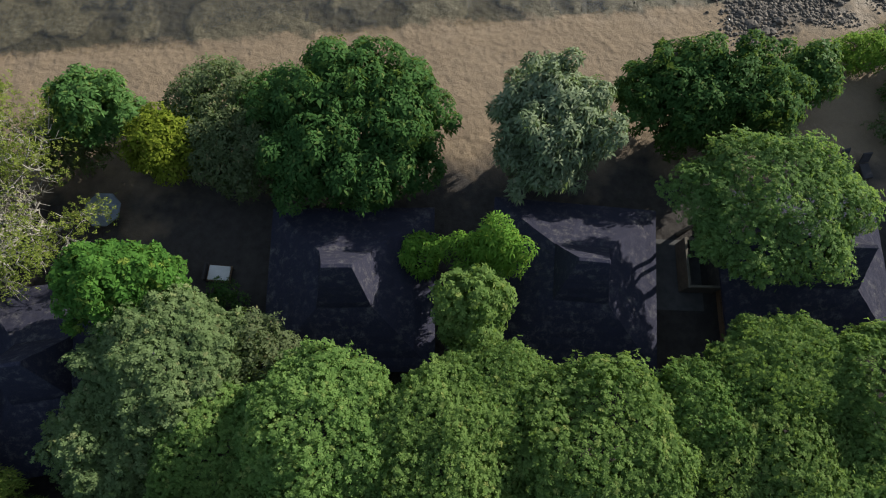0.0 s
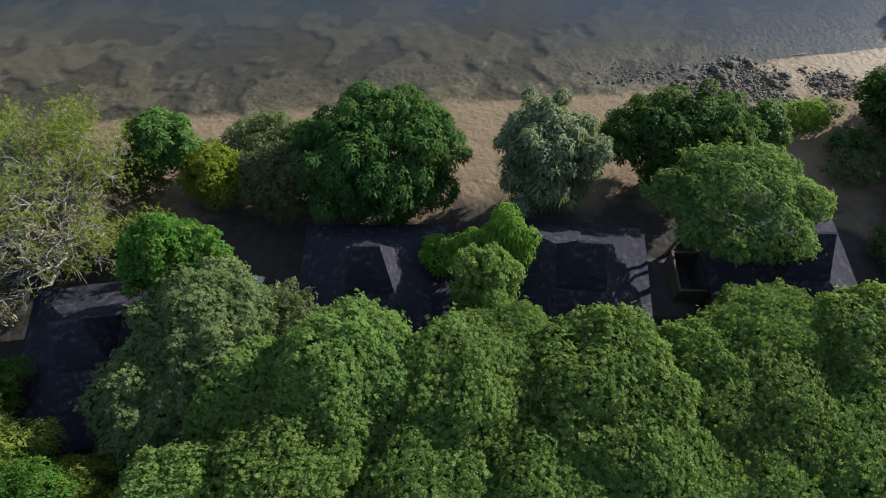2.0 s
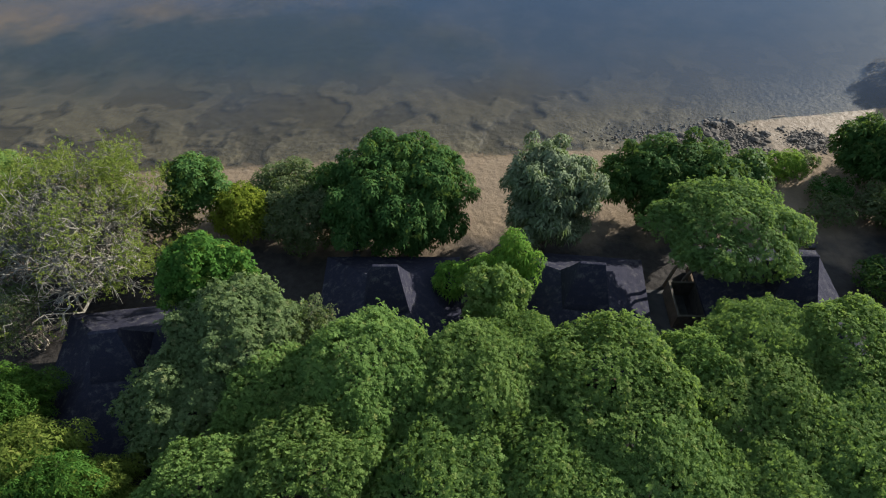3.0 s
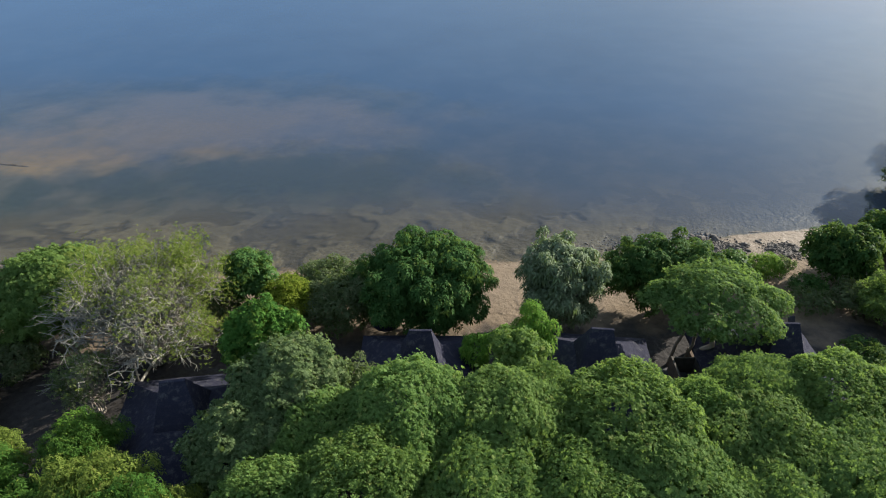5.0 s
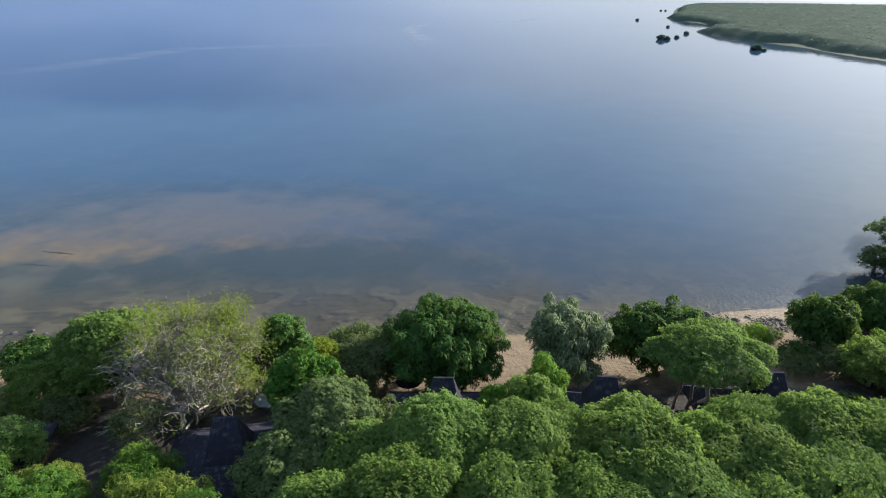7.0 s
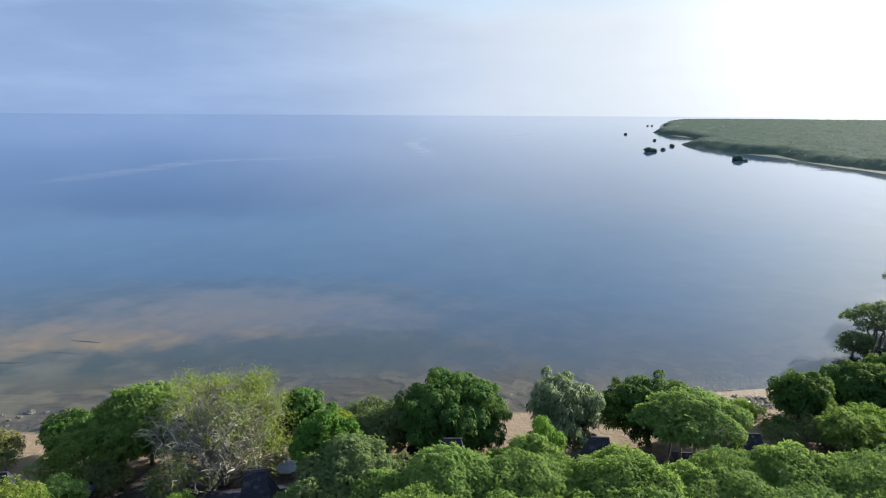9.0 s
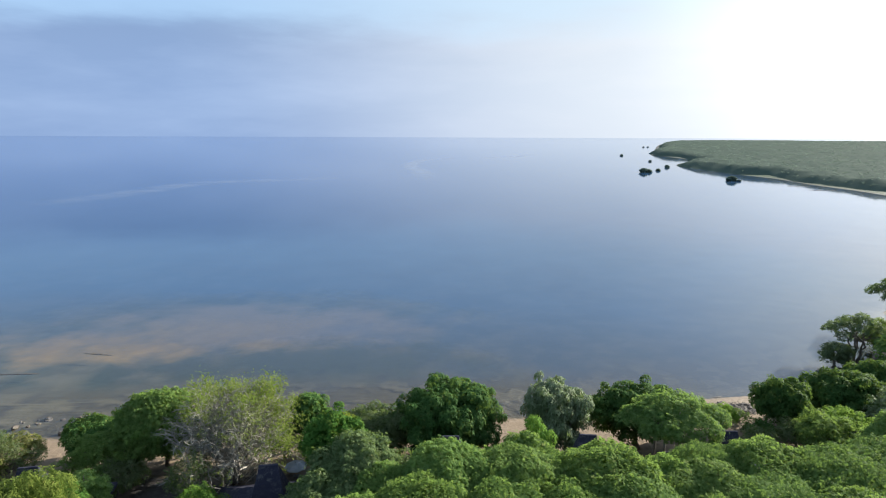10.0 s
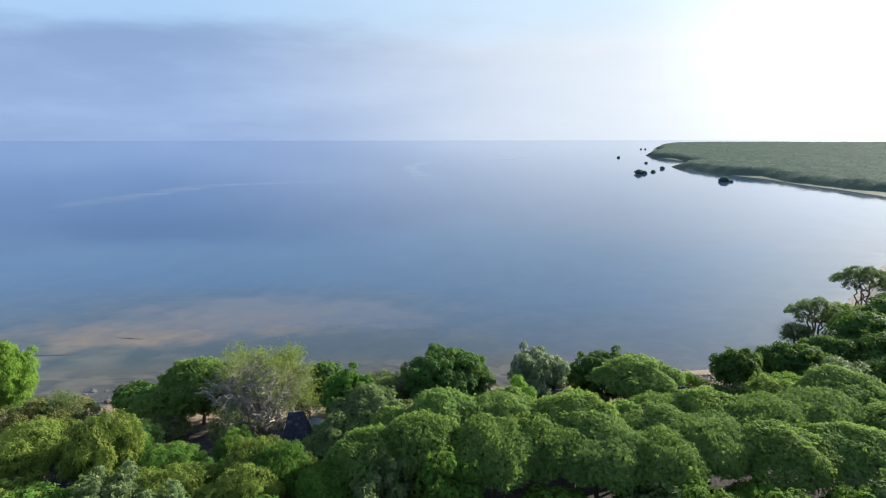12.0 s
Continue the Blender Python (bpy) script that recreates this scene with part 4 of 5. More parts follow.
for i, (x, y, r, top, mat, text) in enumerate(((-40.5, 9.0, 4.0, 5.2, LEAF_CANOPY, "leafy green tree behind the beach"), (-33.6, 13.6, 3.0, 4.6, LEAF_CANOPY, "round green shrub near the sand"), (-43.0, 12.0, 3.2, 5.0, LEAF_DARK, "dark green shrub near the sand"),
                                               (-37.4, 7.0, 2.6, 3.6, LEAF_DUSTY, "dry grey green thicket"), (-51.5, 11.5, 3.0, 3.6, LEAF_BROWN, "dry shrub above the beach"), (-24.0, 14.2, 2.5, 4.0, LEAF_DUSTY, "dry shrub under a bare tree"))):
    plant_tree(tree_parts(110 + i, top, r, r * 0.9, top * 0.48, mat, BARK, close=0.62, gaps=0.08, density=13.6, leaf=0.22, low=-0.7, trunk_r=0.12), x, y, text, "bush" if top < 4.7 else "tree", "bush" if top < 4.7 else "tree")
# right of the bungalows
plant_tree(tree_parts(51, 6.5, 3.5, 3.1, 3.2, LEAF_DARK, BARK, close=0.8, gaps=0.08, density=9.3, leaf=0.35, k=5, droop=0.3, low=-0.8, skirt=-0.8), 33.7, 22.9, "dark green rounded beach tree")
plant_tree(tree_parts(52, 5.6, 5.7, 4.8, 3.1, LEAF_DARK, BARK, close=0.85, gaps=0.08, density=8.7, leaf=0.35, k=5, droop=0.3, low=-0.8, skirt=-0.8), 44.1, 27.0, "wide dark green tree by the water")
plant_tree(tree_parts(53, 5.6, 5.2, 4.6, 3.0, LEAF_DARK, BARK, close=0.9, gaps=0.08, density=8.1, leaf=0.35, k=5, droop=0.3, low=-0.8, skirt=-0.8), 52.0, 31.0, "spreading dark green tree by the water")
plant_tree(tree_parts(54, 4.8, 3.6, 3.4, 2.2, LEAF_CANOPY, BARK, close=0.65, gaps=0.1, density=14.9, leaf=0.22, low=-0.7), 34.4, 15.6, "fresh green tree beside a bungalow")
plant_tree(tree_parts(55, 5.2, 4.2, 4.0, 2.6, LEAF_SILVER, BARK, close=0.7, gaps=0.06, density=13.6, leaf=0.24, low=-0.7), 46.5, 20.5, "pale grey green tree among darker ones")
plant_tree(tree_parts(56, 4.2, 3.2, 3.0, 2.0, LEAF_BRIGHT, BARK, close=0.6, gaps=0.06, density=14.9, leaf=0.22, low=-0.7), 38.2, 18.0, "low bright green tree")
plant_tree(tree_parts(57, 2.6, 2.2, 2.0, 1.2, LEAF_DARK, BARK, close=0.5, density=11.2, leaf=0.22, low=-0.8, trunk_r=0.08), 29.2, 10.2, "low dark shrub in shade", "bush", "bush")

for i, (x, y, r, top, mat, text) in enumerate(((29.8, 20.0, 1.8, 2.4, LEAF_DARK, "low dark bush on the shaded beach"), (32.6, 17.6, 2.4, 3.0, LEAF_DUSTY, "grey green bush under the beach trees"), (29.6, 24.6, 1.3, 1.5, LEAF_DUSTY, "small dry bush above the rocks"))):
    plant_tree(tree_parts(130 + i, top, r, r * 0.9, top * 0.5, mat, BARK, close=0.5, density=12.4, leaf=0.22, low=-0.7, trunk_r=0.08), x, y, text, "bush", "bush")

# ---- the dense canopy behind the bungalows ----
CANOPY = [tree_parts(60 + i, 8.6, 4.5, 4.3, 2.3, LEAF_CANOPY, BARK, lobes=14, clump=(0.85 + 0.1 * i, 0.22), density=52.0, leaf=0.132, k=5, tufts=True, uneven=0.24, low=-0.25, trunk_r=0.22) for i in range(4)]
GROVE = [tree_parts(160 + i, 8.6, 4.4, 4.2, 3.2, (LEAF_YELLOW_GREEN, LEAF_GREEN)[i], BARK, close=0.85, gaps=0.22, density=10.0, leaf=0.30, k=5, wide=0.15, droop=0.35, low=-0.45, trunk_r=0.2) for i in range(2)]
MIXED = [tree_parts(170 + i, 8.6, 4.2, 4.0, 3.2, (LEAF_YELLOW_GREEN, LEAF_SAGE, LEAF_GREEN)[i], BARK, close=0.95, gaps=0.08, density=10.0, leaf=0.25, k=5, tufts=True, low=-0.3, trunk_r=0.2) for i in range(3)]
GREEN = "tree of the dense small-leaved green canopy"
SPOTS = [(-10.4, 0.9, 3.0, 9.2), (-5.7, 1.4, 3.7, 10.8), (-0.4, 0.9, 3.6, 10.8), (6.3, 0.7, 4.0, 11.0), (2.0, 3.0, 3.0, 9.6), (11.7, 3.0, 2.5, 9.4), (15.3, 3.4, 3.1, 9.8), (14.0, -0.7, 3.9, 10.2), (19.8, 2.8, 3.6, 10.4),
         (-7.8, -3.5, 3.3, 11.2), (-1.7, -4.0, 3.8, 10.8), (2.9, -3.0, 3.2, 10.6), (7.4, -3.2, 4.2, 10.4), (12.3, -4.2, 3.5, 10.0), (17.6, -2.5, 3.8, 10.4),
         (24.5, 1.5, 3.9, 10.4), (30.5, 3.0, 4.4, 10.2), (23.4, -4.0, 4.0, 10.2), (30.0, -3.5, 4.2, 10.0), (36.5, 1.0, 4.4, 9.8), (36.0, 8.0, 4.2, 10.4), (44.0, 5.0, 4.6, 9.8),
         (-12.3, -4.6, 3.0, 10.3), (-21.4, -5.4, 2.7, 9.2), (-18.6, -5.0, 2.0, 8.2), (-10.9, -6.8, 2.9, 10.0), (-5.2, -7.0, 3.2, 10.2), (-15.0, -8.6, 3.2, 9.6),
         (-21.6, -8.8, 3.0, 9.2), (-25.6, -1.2, 2.4, 8.0), (-22.5, -4.4, 3.0, 9.4), (-30.6, -4.4, 3.4, 8.0), (-28.5, -9.0, 3.6, 8.6), (-37.0, -3.4, 3.8, 9.6), (-43.6, -3.8, 4.2, 9.6), (-47.5, -1.5, 3.6, 7.6), (-36.3, -5.0, 3.4, 11.4), (-19.8, -5.6, 2.4, 9.8), (-31.8, -1.6, 2.4, 6.6), (-26.2, -5.2, 2.8, 7.0)]
for i, (x, y, r, top) in enumerate(SPOTS):
    y, top, r = y - (2.8 if x > 12.5 else 3.9 if x > -14 else 2.4 if x > -24 else 1.6), top + (1.1 if x > 12.5 else 1.4 if x > -14 else 0.8), r * 1.06
    plant_tree(CANOPY[i % 4] if x > -14 and y > -9.5 else MIXED[i % 3] if x > -14 else GROVE[i % 2], x, y, GREEN, group="canopy behind the bungalows", turn=R.uniform(0, 360), scale=(r / 4.3, r / 4.3, (top - gz(x, y)) / 8.6))
for i in range(20):
    x, y = -41 + 4.4 * i + R.uniform(-0.8, 0.8), -12.4 + R.uniform(-0.8, 0.8) - 3.6 * (i % 2)
    s = R.uniform(0.75, 1.0)
    plant_tree(MIXED[(i * 2 + i // 3) % 3], x, y, "tree of the mixed green wood behind the bungalows", group="canopy behind the bungalows", turn=R.uniform(0, 360), scale=(s, s, R.uniform(0.78, 0.98)))
for x, y in ((14.6, -13.4), (20.6, -14.8), (26.6, -13.2), (33.0, -14.6)):
    plant_tree(MIXED[int(x) % 3], x, y, "tree of the mixed green wood behind the bungalows", group="canopy behind the bungalows", turn=R.uniform(0, 360), scale=(0.9, 0.9, 0.9))
for x, y, r, top, text in ((-31.6, -8.0, 2.6, 8.4, "bright green tree standing out of the canopy"), (11.4, -8.5, 3.4, 8.6, "bright green round tree behind the canopy"), (19.6, -10.0, 2.4, 8.8, "bright green young tree behind the canopy")):
    plant_tree(tree_parts(int(80 + r * 10), top - 2.1, r, r, 2.8, LEAF_BRIGHT, BARK, close=0.7, gaps=0.06, density=12.4, leaf=0.29, k=5, wide=0.18, droop=0.3, low=-0.6), x, y, text)

# ---- mangroves standing in the shallows ----
def mangrove_parts(seed, height, rx, ry, thick, density=10.0):
    rng = np.random.RandomState(seed)
    lb = []
    for i in range(15):
        a, f = i * 2.39996, math.sqrt((i + 0.5) / 15)
        lb.append(((rx * 0.8 * f * math.cos(a), ry * 0.8 * f * math.sin(a), height - thick - 0.28 * height * f ** 2 + rng.uniform(-0.4, 0.4)), (rx * 0.22, ry * 0.22, thick * 0.6)))
    c, n = spread(rng, lb, density, low=-0.3)
    made = []
    for i in range(5):
        a = i * 1.26 + rng.uniform(-0.3, 0.3)
        made.append(("stem", tubes_mesh("stem", [bough(rng, (0.5 * math.cos(a), 0.5 * math.sin(a), -0.8), (1.2 * math.cos(a), 1.2 * math.sin(a), height * 0.45), 0.2, 0.13, 7, 0.04)], BARK, 6)))
    for i, (lc, lr) in enumerate(lb):
        a = (i % 5) * 1.26
        made.append(("limb", tubes_mesh("limb", [bough(rng, (1.2 * math.cos(a), 1.2 * math.sin(a), height * 0.44), lc, 0.11, 0.03, 6, 0.07)], BARK, 5)))
    return made + [("crown", leaf_mesh("crown", c, n, rng, LEAF_MANGROVE, 0.3, 4, 0.25, 0.1))]


plant_tree(mangrove_parts(90, 9.0, 5.4, 5.0, 1.7, 14.0), 58.8, 47.4, "mangrove with forked dark stems standing in shallow water", z=-0.3)
plant_tree(mangrove_parts(91, 11.2, 6.6, 6.0, 2.0, 14.0), 78.8, 65.0, "tall mangrove with forked dark stems in shallow water", z=-0.3)
plant_tree(mangrove_parts(92, 8.5, 6.5, 6.0, 1.8), 88.0, 66.0, "spreading mangrove at the water's edge", z=-0.3)
plant_tree(tree_parts(93, 4.2, 2.7, 2.5, 2.1, LEAF_MANGROVE, BARK, close=0.6, gaps=0.2, density=11.2, leaf=0.26, low=-0.8), 54.6, 45.6, "small round mangrove in shallow water", "bush", "bush", z=-0.2)
plant_tree(tree_parts(94, 6.0, 6.0, 5.0, 3.0, LEAF_YELLOW_GREEN, BARK, close=0.9, gaps=0.06, density=7.4, leaf=0.33, low=-0.8), 67.5, 50.0, "yellow green mangrove behind a darker one", z=0.0)
SHORE = tree_parts(96, 8.0, 4.6, 4.4, 3.4, LEAF_DARK, BARK, close=1.1, gaps=0.06, density=4.3, leaf=0.44, k=4, low=-0.5)
for x, y, s in ((60, 36, 1.1), (70, 42, 1.2), (80, 50, 1.2), (92, 62, 1.3), (58, 26, 1.0), (66, 30, 1.1), (76, 36, 1.2), (54, 16, 1.1), (64, 18, 1.1), (100, 74, 1.3), (112, 84, 1.3), (52, 8, 1.1)):
    plant_tree(SHORE, x, y, "green tree of the wooded shore", group="wooded shore", turn=R.uniform(0, 360), scale=(s * 1.2, s * 1.2, s * 0.9))

# ---- far headland covered with mangrove wood ----
def wood_top(x, y):
    """Height of the closed canopy on the headland; under the ground where no wood grows."""
    far = np.hypot(x + 5, y + 50)
    crown = 4.6 + 1.3 * waves(x, y, 5, 45.0) + 1.1 * waves(x, y, 6, 12.0) + np.clip((far - 500) / 500, 0, 3) * 1.3
    edge = np.clip((inland(x, y) + 4.0 + 5.0 * waves(x, y, 8, 22.0)) / 16.0, 0, 1) * np.clip((y - 190) / 20.0, 0, 1)
    return ground_height(x, y) - 0.4 + (crown + 0.4) * edge ** 0.5


def far_wood():
    rng = np.random.RandomState(77)
    far, turn = np.meshgrid(300 * (2800 / 300) ** np.linspace(0, 1, 170), np.radians(np.linspace(3, 50, 260)), indexing="ij")
    gx, gy = -5 + far * np.sin(turn), -50 + far * np.cos(turn)
    i = np.arange(gx.size).reshape(gx.shape)
    quads = np.stack([i[:-1, :-1], i[:-1, 1:], i[1:, 1:], i[1:, :-1]], -1).reshape(-1, 4)
    verts = np.stack([gx, gy, wood_top(gx, gy)], -1).reshape(-1, 3)
    dist, ang = 330 * (2400 / 330) ** rng.rand(40000), np.radians(rng.uniform(3, 48, 40000))
    x, y = -5 + dist * np.sin(ang), -50 + dist * np.cos(ang)
    ok = (inland(x, y) > 2.0) & (y > 200)
    x, y, dist = x[ok][:19000], y[ok][:19000], dist[ok][:19000]
    c = np.stack([x, y, wood_top(x, y) + rng.uniform(-0.6, 0.5, len(x))], -1)
    nn = rng.normal(size=c.shape) * 0.3 + (0, 0, 0.9)
    nn /= np.linalg.norm(nn, axis=1, keepdims=True)
    return leaf_mesh("mangrove_wood", c, nn, rng, LEAF_HAZED, 0.5 + dist / 1000, 3, 0.36, 0.1, (-0.3, 0.4), core=(verts, quads))


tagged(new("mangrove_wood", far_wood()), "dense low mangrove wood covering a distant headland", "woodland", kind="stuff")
CLUMP = tree_parts(95, 6.0, 6.0, 5.0, 3.0, LEAF_HAZED, BARK, lobes=14, size=0.36, density=2.5, leaf=0.8, k=4, wide=0.35, low=-0.9, skirt=-0.9)
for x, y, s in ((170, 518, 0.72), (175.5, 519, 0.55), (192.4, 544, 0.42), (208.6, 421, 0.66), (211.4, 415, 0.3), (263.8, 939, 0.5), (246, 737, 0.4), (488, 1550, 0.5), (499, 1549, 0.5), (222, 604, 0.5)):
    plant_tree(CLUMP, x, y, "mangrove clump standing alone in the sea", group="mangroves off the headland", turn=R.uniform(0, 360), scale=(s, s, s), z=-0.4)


# ---- rocks, ledges and driftwood at the water's edge ----
def rock_mesh(seed, flat=0.6):
    bm = bmesh.new()
    bmesh.ops.create_icosphere(bm, subdivisions=2, radius=1.0)
    for v in bm.verts:
        p = v.co.normalized()
        v.co = p * (1 + 0.38 * noise.noise(p * 1.4 + Vector((seed * 7.1, 0, 0))) + 0.2 * noise.noise(p * 3.7 + Vector((0, seed * 3.3, 0))) + 0.1 * noise.noise(p * 8.0))
        v.co.z *= flat
    me = bpy.data.meshes.new("rock")
    bm.to_mesh(me)
    bm.free()
    me.materials.append(ROCK)
    return me


ROCKS = [rock_mesh(s, 0.45 + 0.06 * s) for s in range(6)]
RR = np.random.RandomState(14)
def rocks_at(x, y, rx, ry, n, lo, hi):
    for i in range(n):
        a, f = RR.uniform(0, 6.28), math.sqrt(RR.rand())
        px, py, s = x + rx * f * math.cos(a), y + ry * f * math.sin(a), lo + (hi - lo) * RR.rand() ** 2.2
        ob = new("rock", ROCKS[RR.randint(6)])
        ob.matrix_world = Matrix.Translation((px, py, gz(px, py) + 0.12 * s)) @ pose(0, 0, 0, RR.uniform(-15, 15), RR.uniform(-15, 15), RR.uniform(0, 360)) @ Matrix.Diagonal((s, s * RR.uniform(0.6, 1.0), s, 1))
        tagged(ob, "rough black lava rock at the water's edge", "rock", "lava rocks on the shore")


rocks_at(24.6, 30.6, 2.2, 2.3, 42, 0.16, 0.55)
rocks_at(22.0, 27.6, 2.2, 2.2, 38, 0.12, 0.42)
rocks_at(27.8, 29.4, 1.2, 1.1, 22, 0.18, 0.6)
rocks_at(26.6, 27.0, 1.5, 0.7, 16, 0.12, 0.32)
rocks_at(32.2, 29.0, 2.0, 1.7, 46, 0.14, 0.42)
rocks_at(30.6, 31.2, 0.8, 0.4, 5, 0.15, 0.3)
rocks_at(19.6, 30.4, 2.4, 1.6, 20, 0.14, 0.36)
rocks_at(-52.0, 22.8, 9.0, 2.5, 44, 0.15, 0.5)


def rubble(patches):
    """Loose stones and broken coral between the rocks, too many to count."""
    bm = bmesh.new()
    bmesh.ops.create_icosphere(bm, subdivisions=1, radius=1.0)
    ball = np.array([v.co for v in bm.verts])
    tris = np.array([[v.index for v in f.verts] for f in bm.faces])
    bm.free()
    verts, faces, count = [], [], 0
    for x, y, rx, ry, turn, n, lo, hi in patches:
        a, f = RR.uniform(0, 6.283, n), np.sqrt(RR.rand(n)) * (1 + 0.25 * RR.normal(size=n))
        u, v = rx * f * np.cos(a), ry * f * np.sin(a)
        px, py = x + u * math.cos(turn) - v * math.sin(turn), y + u * math.sin(turn) + v * math.cos(turn)
        size = lo + (hi - lo) * RR.rand(n) ** 2
        pz = ground_height(px, py) + 0.15 * size
        for i in range(n):
            shape = ball * (1 + 0.25 * RR.normal(size=(len(ball), 1))) * size[i] * (1.0, RR.uniform(0.6, 1.0), 0.55)
            c, w = math.cos(a[i] * 7), math.sin(a[i] * 7)
            verts.append(np.stack([shape[:, 0] * c - shape[:, 1] * w + px[i], shape[:, 0] * w + shape[:, 1] * c + py[i], shape[:, 2] + pz[i]], -1))
            faces.append(tris + count)
            count += len(ball)
    return quick_mesh("rubble", np.vstack(verts), np.vstack(faces), ROCK)


tagged(new("rubble", rubble(((22.4, 28.6, 2.2, 4.6, -0.6, 1500, 0.06, 0.2), (25.2, 29.6, 2.6, 2.0, 0.3, 900, 0.06, 0.2), (26.6, 27.0, 2.0, 0.8, -0.1, 300, 0.05, 0.15),
                             (32.2, 28.9, 2.2, 1.9, -0.4, 800, 0.05, 0.16), (16.0, 30.4, 4.5, 1.6, 0.1, 200, 0.06, 0.18)))),
       "brown grey rubble of broken lava and coral on the sand", "rubble", kind="stuff")
# rock meshes laid flat; the far ones off the headland stand for mud banks
for x, y, ln, turn in ((-76.0, 37.7, 3.2, 4), (-71.0, 38.1, 2.8, 5), (-64.4, 46.4, 2.6, -8), (31.0, 33.6, 0.9, 15), (32.2, 33.1, 0.5, -10), (235.5, 375, 10, 8), (232.5, 344.5, 9, -4), (240, 322, 3.5, 0), (228, 518, 9, 3)):
    ob = new("low_ledge", ROCKS[int(ln * 3) % 6])
    ob.matrix_world = pose(x, y, -0.03, 0, 0, turn) @ Matrix.Diagonal((ln, 0.2 + 0.06 * max(0, ln - 3.3), 0.16 + 0.1 * (ln > 3.3), 1))
    tagged(ob, "long low dark ledge breaking the water", "rock", "dark ledges in the shallows")


# ---- furniture on the sand ----
def parasol(x, y, top, radius, canvas, label, sides=8):
    g = gz(x, y)
    ob = thing("parasol", x, y, g, label, "parasol")
    h = top - g
    bm = bmesh.new()
    rings = []
    for f, z in ((1.0, -0.62), (0.97, -0.5), (0.55, -0.22), (0.06, 0.0)):
        rings.append([bm.verts.new((radius * f * math.cos(2 * math.pi * (i + 0.5) / sides) * (1 if i % 1 == 0 else 0.96), radius * f * math.sin(2 * math.pi * (i + 0.5) / sides), h + z * radius * 0.6)) for i in range(sides)])
    for a, c in zip(rings, rings[1:]):
        for i in range(sides):
            bm.faces.new((a[i], a[(i + 1) % sides], c[(i + 1) % sides], c[i]))
    bm.faces.new(rings[-1])
    bmesh.ops.solidify(bm, geom=bm.faces[:], thickness=0.02)
    part("canopy", bm, canvas, ob)
    put_part("pole", tubes_mesh("pole", [(np.array([(0, 0, 0), (0, 0, h * 0.5), (0, 0, h + 0.12)]), np.array([0.03, 0.03, 0.025]))], TIMBER, 8), ob)
    part("base", box(bmesh.new(), -0.28, 0.28, -0.28, 0.28, -0.02, 0.1, 0.03), DARK_SLAB, ob)
    return ob


parasol(-21.6, 10.3, 3.1, 1.15, CANVAS, "pale blue canvas parasol open beside a bare tree")
parasol(-9.2, 12.5, 3.9, 1.2, THATCH, "dark thatched parasol in deep shade by the beach", 14)


def daybed(x, y, turn):
    ob = thing("daybed", x, y, gz(x, y), "low daybed with an off white cushion on bare ground", "daybed", turn=turn)
    part("frame", box(bmesh.new(), -0.72, 0.72, -0.5, 0.5, 0.25, 0.36, 0.02), TIMBER, ob)
    part("cushion", box(bmesh.new(), -0.62, 0.66, -0.45, 0.45, 0.362, 0.5, 0.05), CUSHION, ob)
    part("headrest", box(bmesh.new(), -0.86, -0.73, -0.5, 0.5, 0.1, 0.75, 0.03), DARK_FABRIC, ob)
    for sx in (-0.64, 0.64):
        for sy in (-0.42, 0.42):
            part("leg", box(bmesh.new(), sx - 0.04, sx + 0.04, sy - 0.04, sy + 0.04, -0.02, 0.25, 0.01), TIMBER, ob)


daybed(-14.1, 6.6, -3)


def lounge_chair(x, y, turn):
    ob = thing("lounge_chair", x, y, gz(x, y), "dark padded beach chair on shaded sand", "chair", "beach chairs", turn)
    part("seat", box(bmesh.new(), -0.32, 0.32, -0.6, 0.45, 0.28, 0.4, 0.04), DARK_FABRIC, ob)
    part("backrest", box(bmesh.new(), -0.32, 0.32, -0.06, 0.06, 0.0, 0.75, 0.04), DARK_FABRIC, ob, m=pose(0, 0.5, 0.36, -32, 0, 0))
    for sx in (-0.28, 0.28):
        for sy in (-0.52, 0.38):
            part("leg", box(bmesh.new(), sx - 0.03, sx + 0.03, sy - 0.03, sy + 0.03, -0.02, 0.28, 0.008), TIMBER, ob)


lounge_chair(25.0, 14.9, 20)
lounge_chair(26.1, 14.6, 8)

# ---- dark sheet added for the deep shade between two bungalows ----
paving = part("paving", box(bmesh.new(), 11.9, 15.0, 5.2, 9.6, gz(13, 8) - 0.15, gz(13, 8) + 0.05, 0.02), DARK_SLAB, None)
tagged(paving, "dark sheet drawn for the deep shade between two bungalows", "paving", kind="structure")

# ---- walled washing yard beside a bungalow ----
yard = thing("washing_yard", 14.55, 7.8, gz(14.5, 8), "roofless washing yard of cream plastered walls between two bungalows", "walled yard")
for x0, x1, y0, y1 in ((-1.0, -0.86, -1.5, 1.5), (0.86, 1.0, -1.5, 1.5), (-0.855, 0.855, -1.5, -1.36), (-0.855, 0.855, 1.36, 1.5)):
    wall = part("wall", box(bmesh.new(), x0, x1, y0, y1, -0.1, 1.5, 0.01), YARD_WALL, yard)
    part("coping", box(bmesh.new(), x0 - 0.01, x1 + 0.01, y0 - (0.03 if abs(y0) == 1.5 and x0 < -0.9 or x0 > 0.8 else 0.0), y1 + (0.03 if x0 < -0.9 or x0 > 0.8 else 0.0), 1.505, 1.57, 0.012), COPING, wall, "pale coping with shade put into its colour")


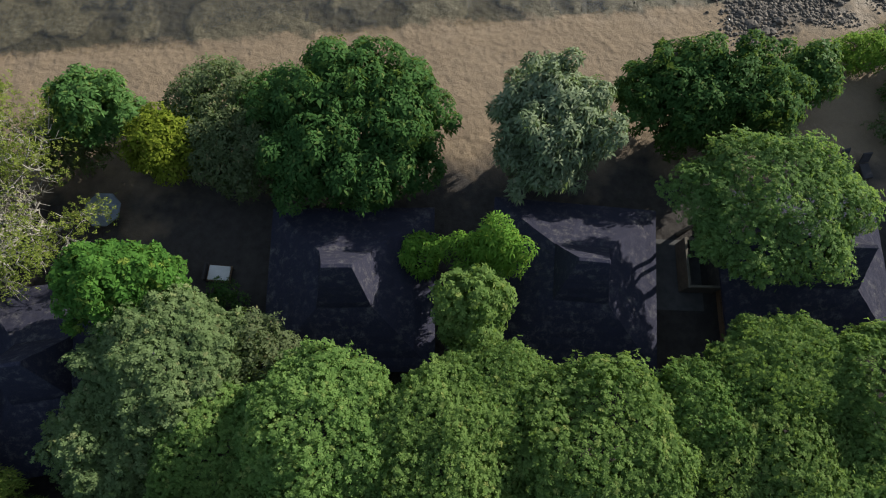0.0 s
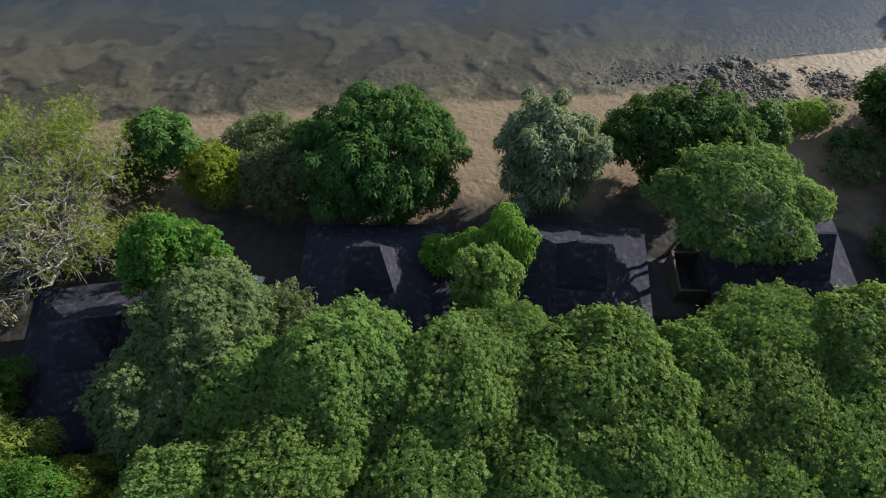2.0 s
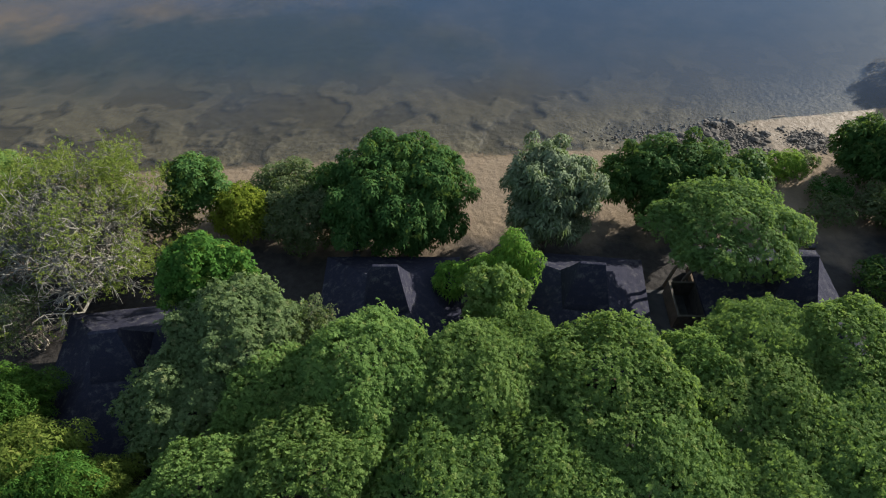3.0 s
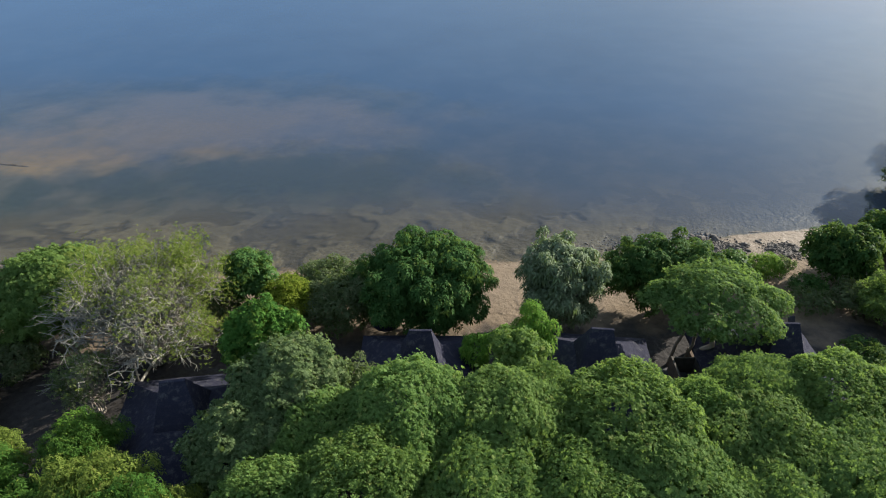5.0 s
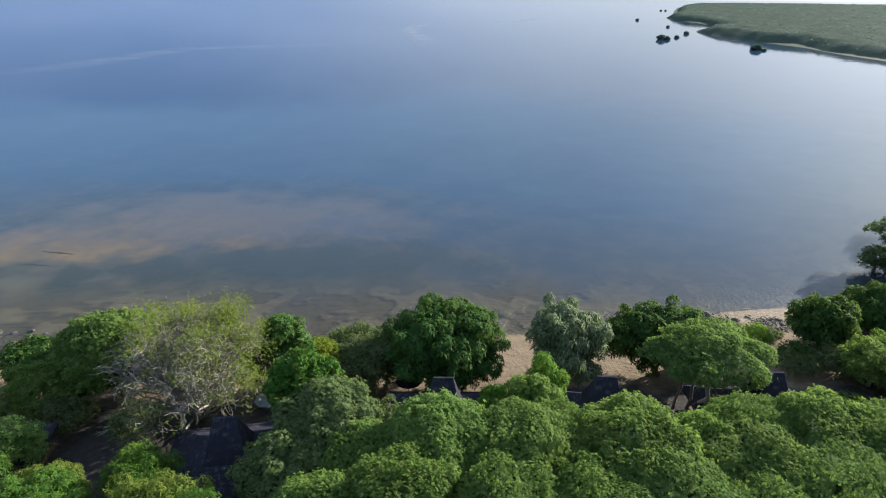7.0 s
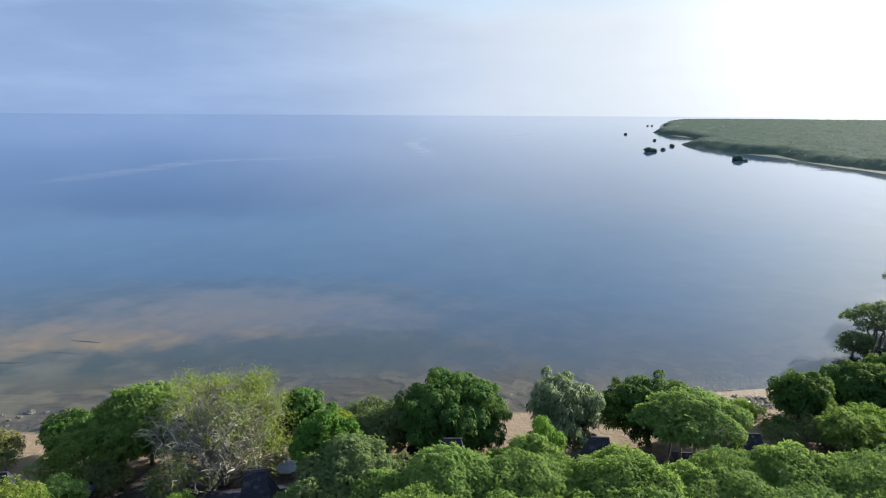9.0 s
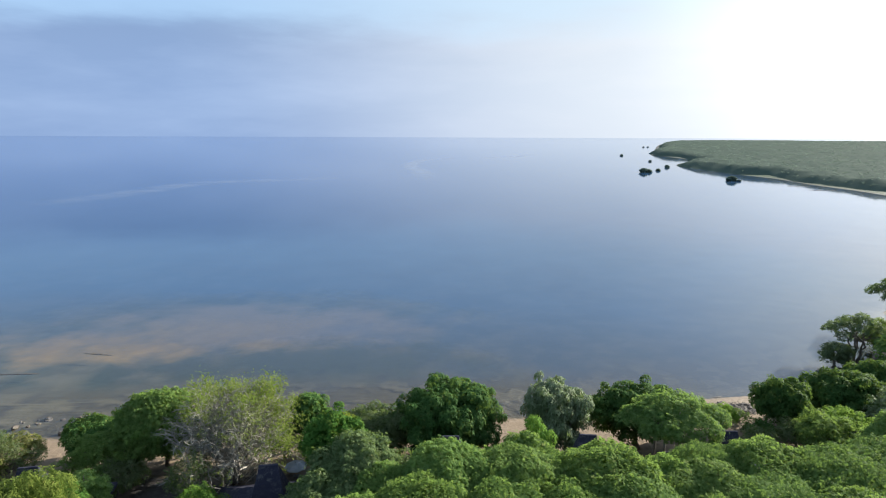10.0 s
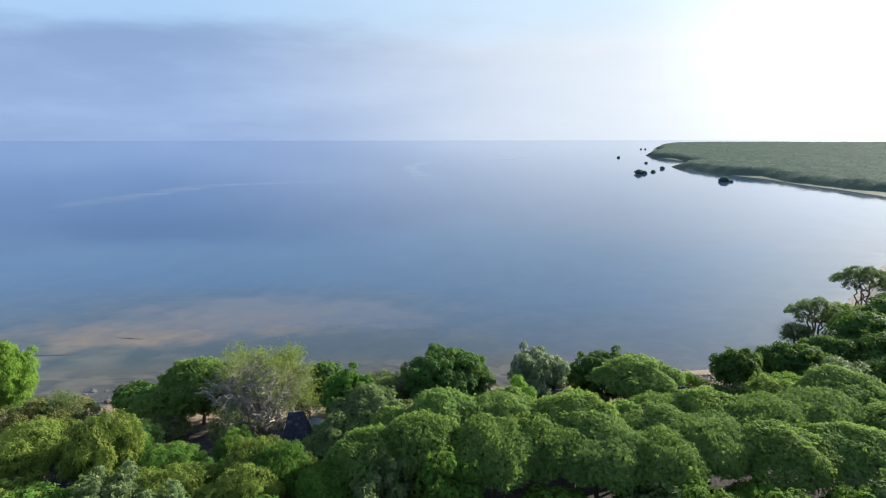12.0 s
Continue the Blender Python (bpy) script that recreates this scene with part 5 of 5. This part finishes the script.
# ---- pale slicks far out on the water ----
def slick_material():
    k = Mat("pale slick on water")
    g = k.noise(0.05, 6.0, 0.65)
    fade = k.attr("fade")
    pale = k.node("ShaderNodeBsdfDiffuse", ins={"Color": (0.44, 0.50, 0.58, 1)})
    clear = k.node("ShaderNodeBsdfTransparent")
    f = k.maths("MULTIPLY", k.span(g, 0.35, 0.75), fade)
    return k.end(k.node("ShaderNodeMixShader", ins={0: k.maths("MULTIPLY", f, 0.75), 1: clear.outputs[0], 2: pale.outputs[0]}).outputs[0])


SLICK = slick_material()


def slick(points, width, strength=1.0):
    pts = np.array(points, float)
    t = np.linspace(0, len(pts) - 1, 40)
    x, y = np.interp(t, range(len(pts)), pts[:, 0]), np.interp(t, range(len(pts)), pts[:, 1])
    for s in range(12):
        x[1:-1], y[1:-1] = (x[:-2] + x[1:-1] + x[2:]) / 3, (y[:-2] + y[1:-1] + y[2:]) / 3
    dx, dy = np.gradient(x), np.gradient(y)
    ln = np.hypot(dx, dy)
    rows, fade = [], []
    for f in (-1, -0.4, 0.4, 1):
        rows.append(np.stack([x - dy / ln * f * width, y + dx / ln * f * width, np.full(40, 0.05)], -1))
        fade.append(strength * (1 - abs(f)) ** 0.6 * np.sin(np.pi * np.linspace(0, 1, 40)) ** 0.5)
    verts = np.stack(rows, 1).reshape(-1, 3)
    i = np.arange(160).reshape(40, 4)
    me = quick_mesh("slick", verts, np.stack([i[:-1, :-1], i[:-1, 1:], i[1:, 1:], i[1:, :-1]], -1).reshape(-1, 4), SLICK, True)
    a = me.attributes.new("fade", "FLOAT", "POINT")
    a.data.foreach_set("value", np.stack(fade, 1).ravel().astype(np.float32))
    tagged(new("slick", me), "pale slick drifting on the calm sea", "slick", "slicks on the sea", kind="structure")


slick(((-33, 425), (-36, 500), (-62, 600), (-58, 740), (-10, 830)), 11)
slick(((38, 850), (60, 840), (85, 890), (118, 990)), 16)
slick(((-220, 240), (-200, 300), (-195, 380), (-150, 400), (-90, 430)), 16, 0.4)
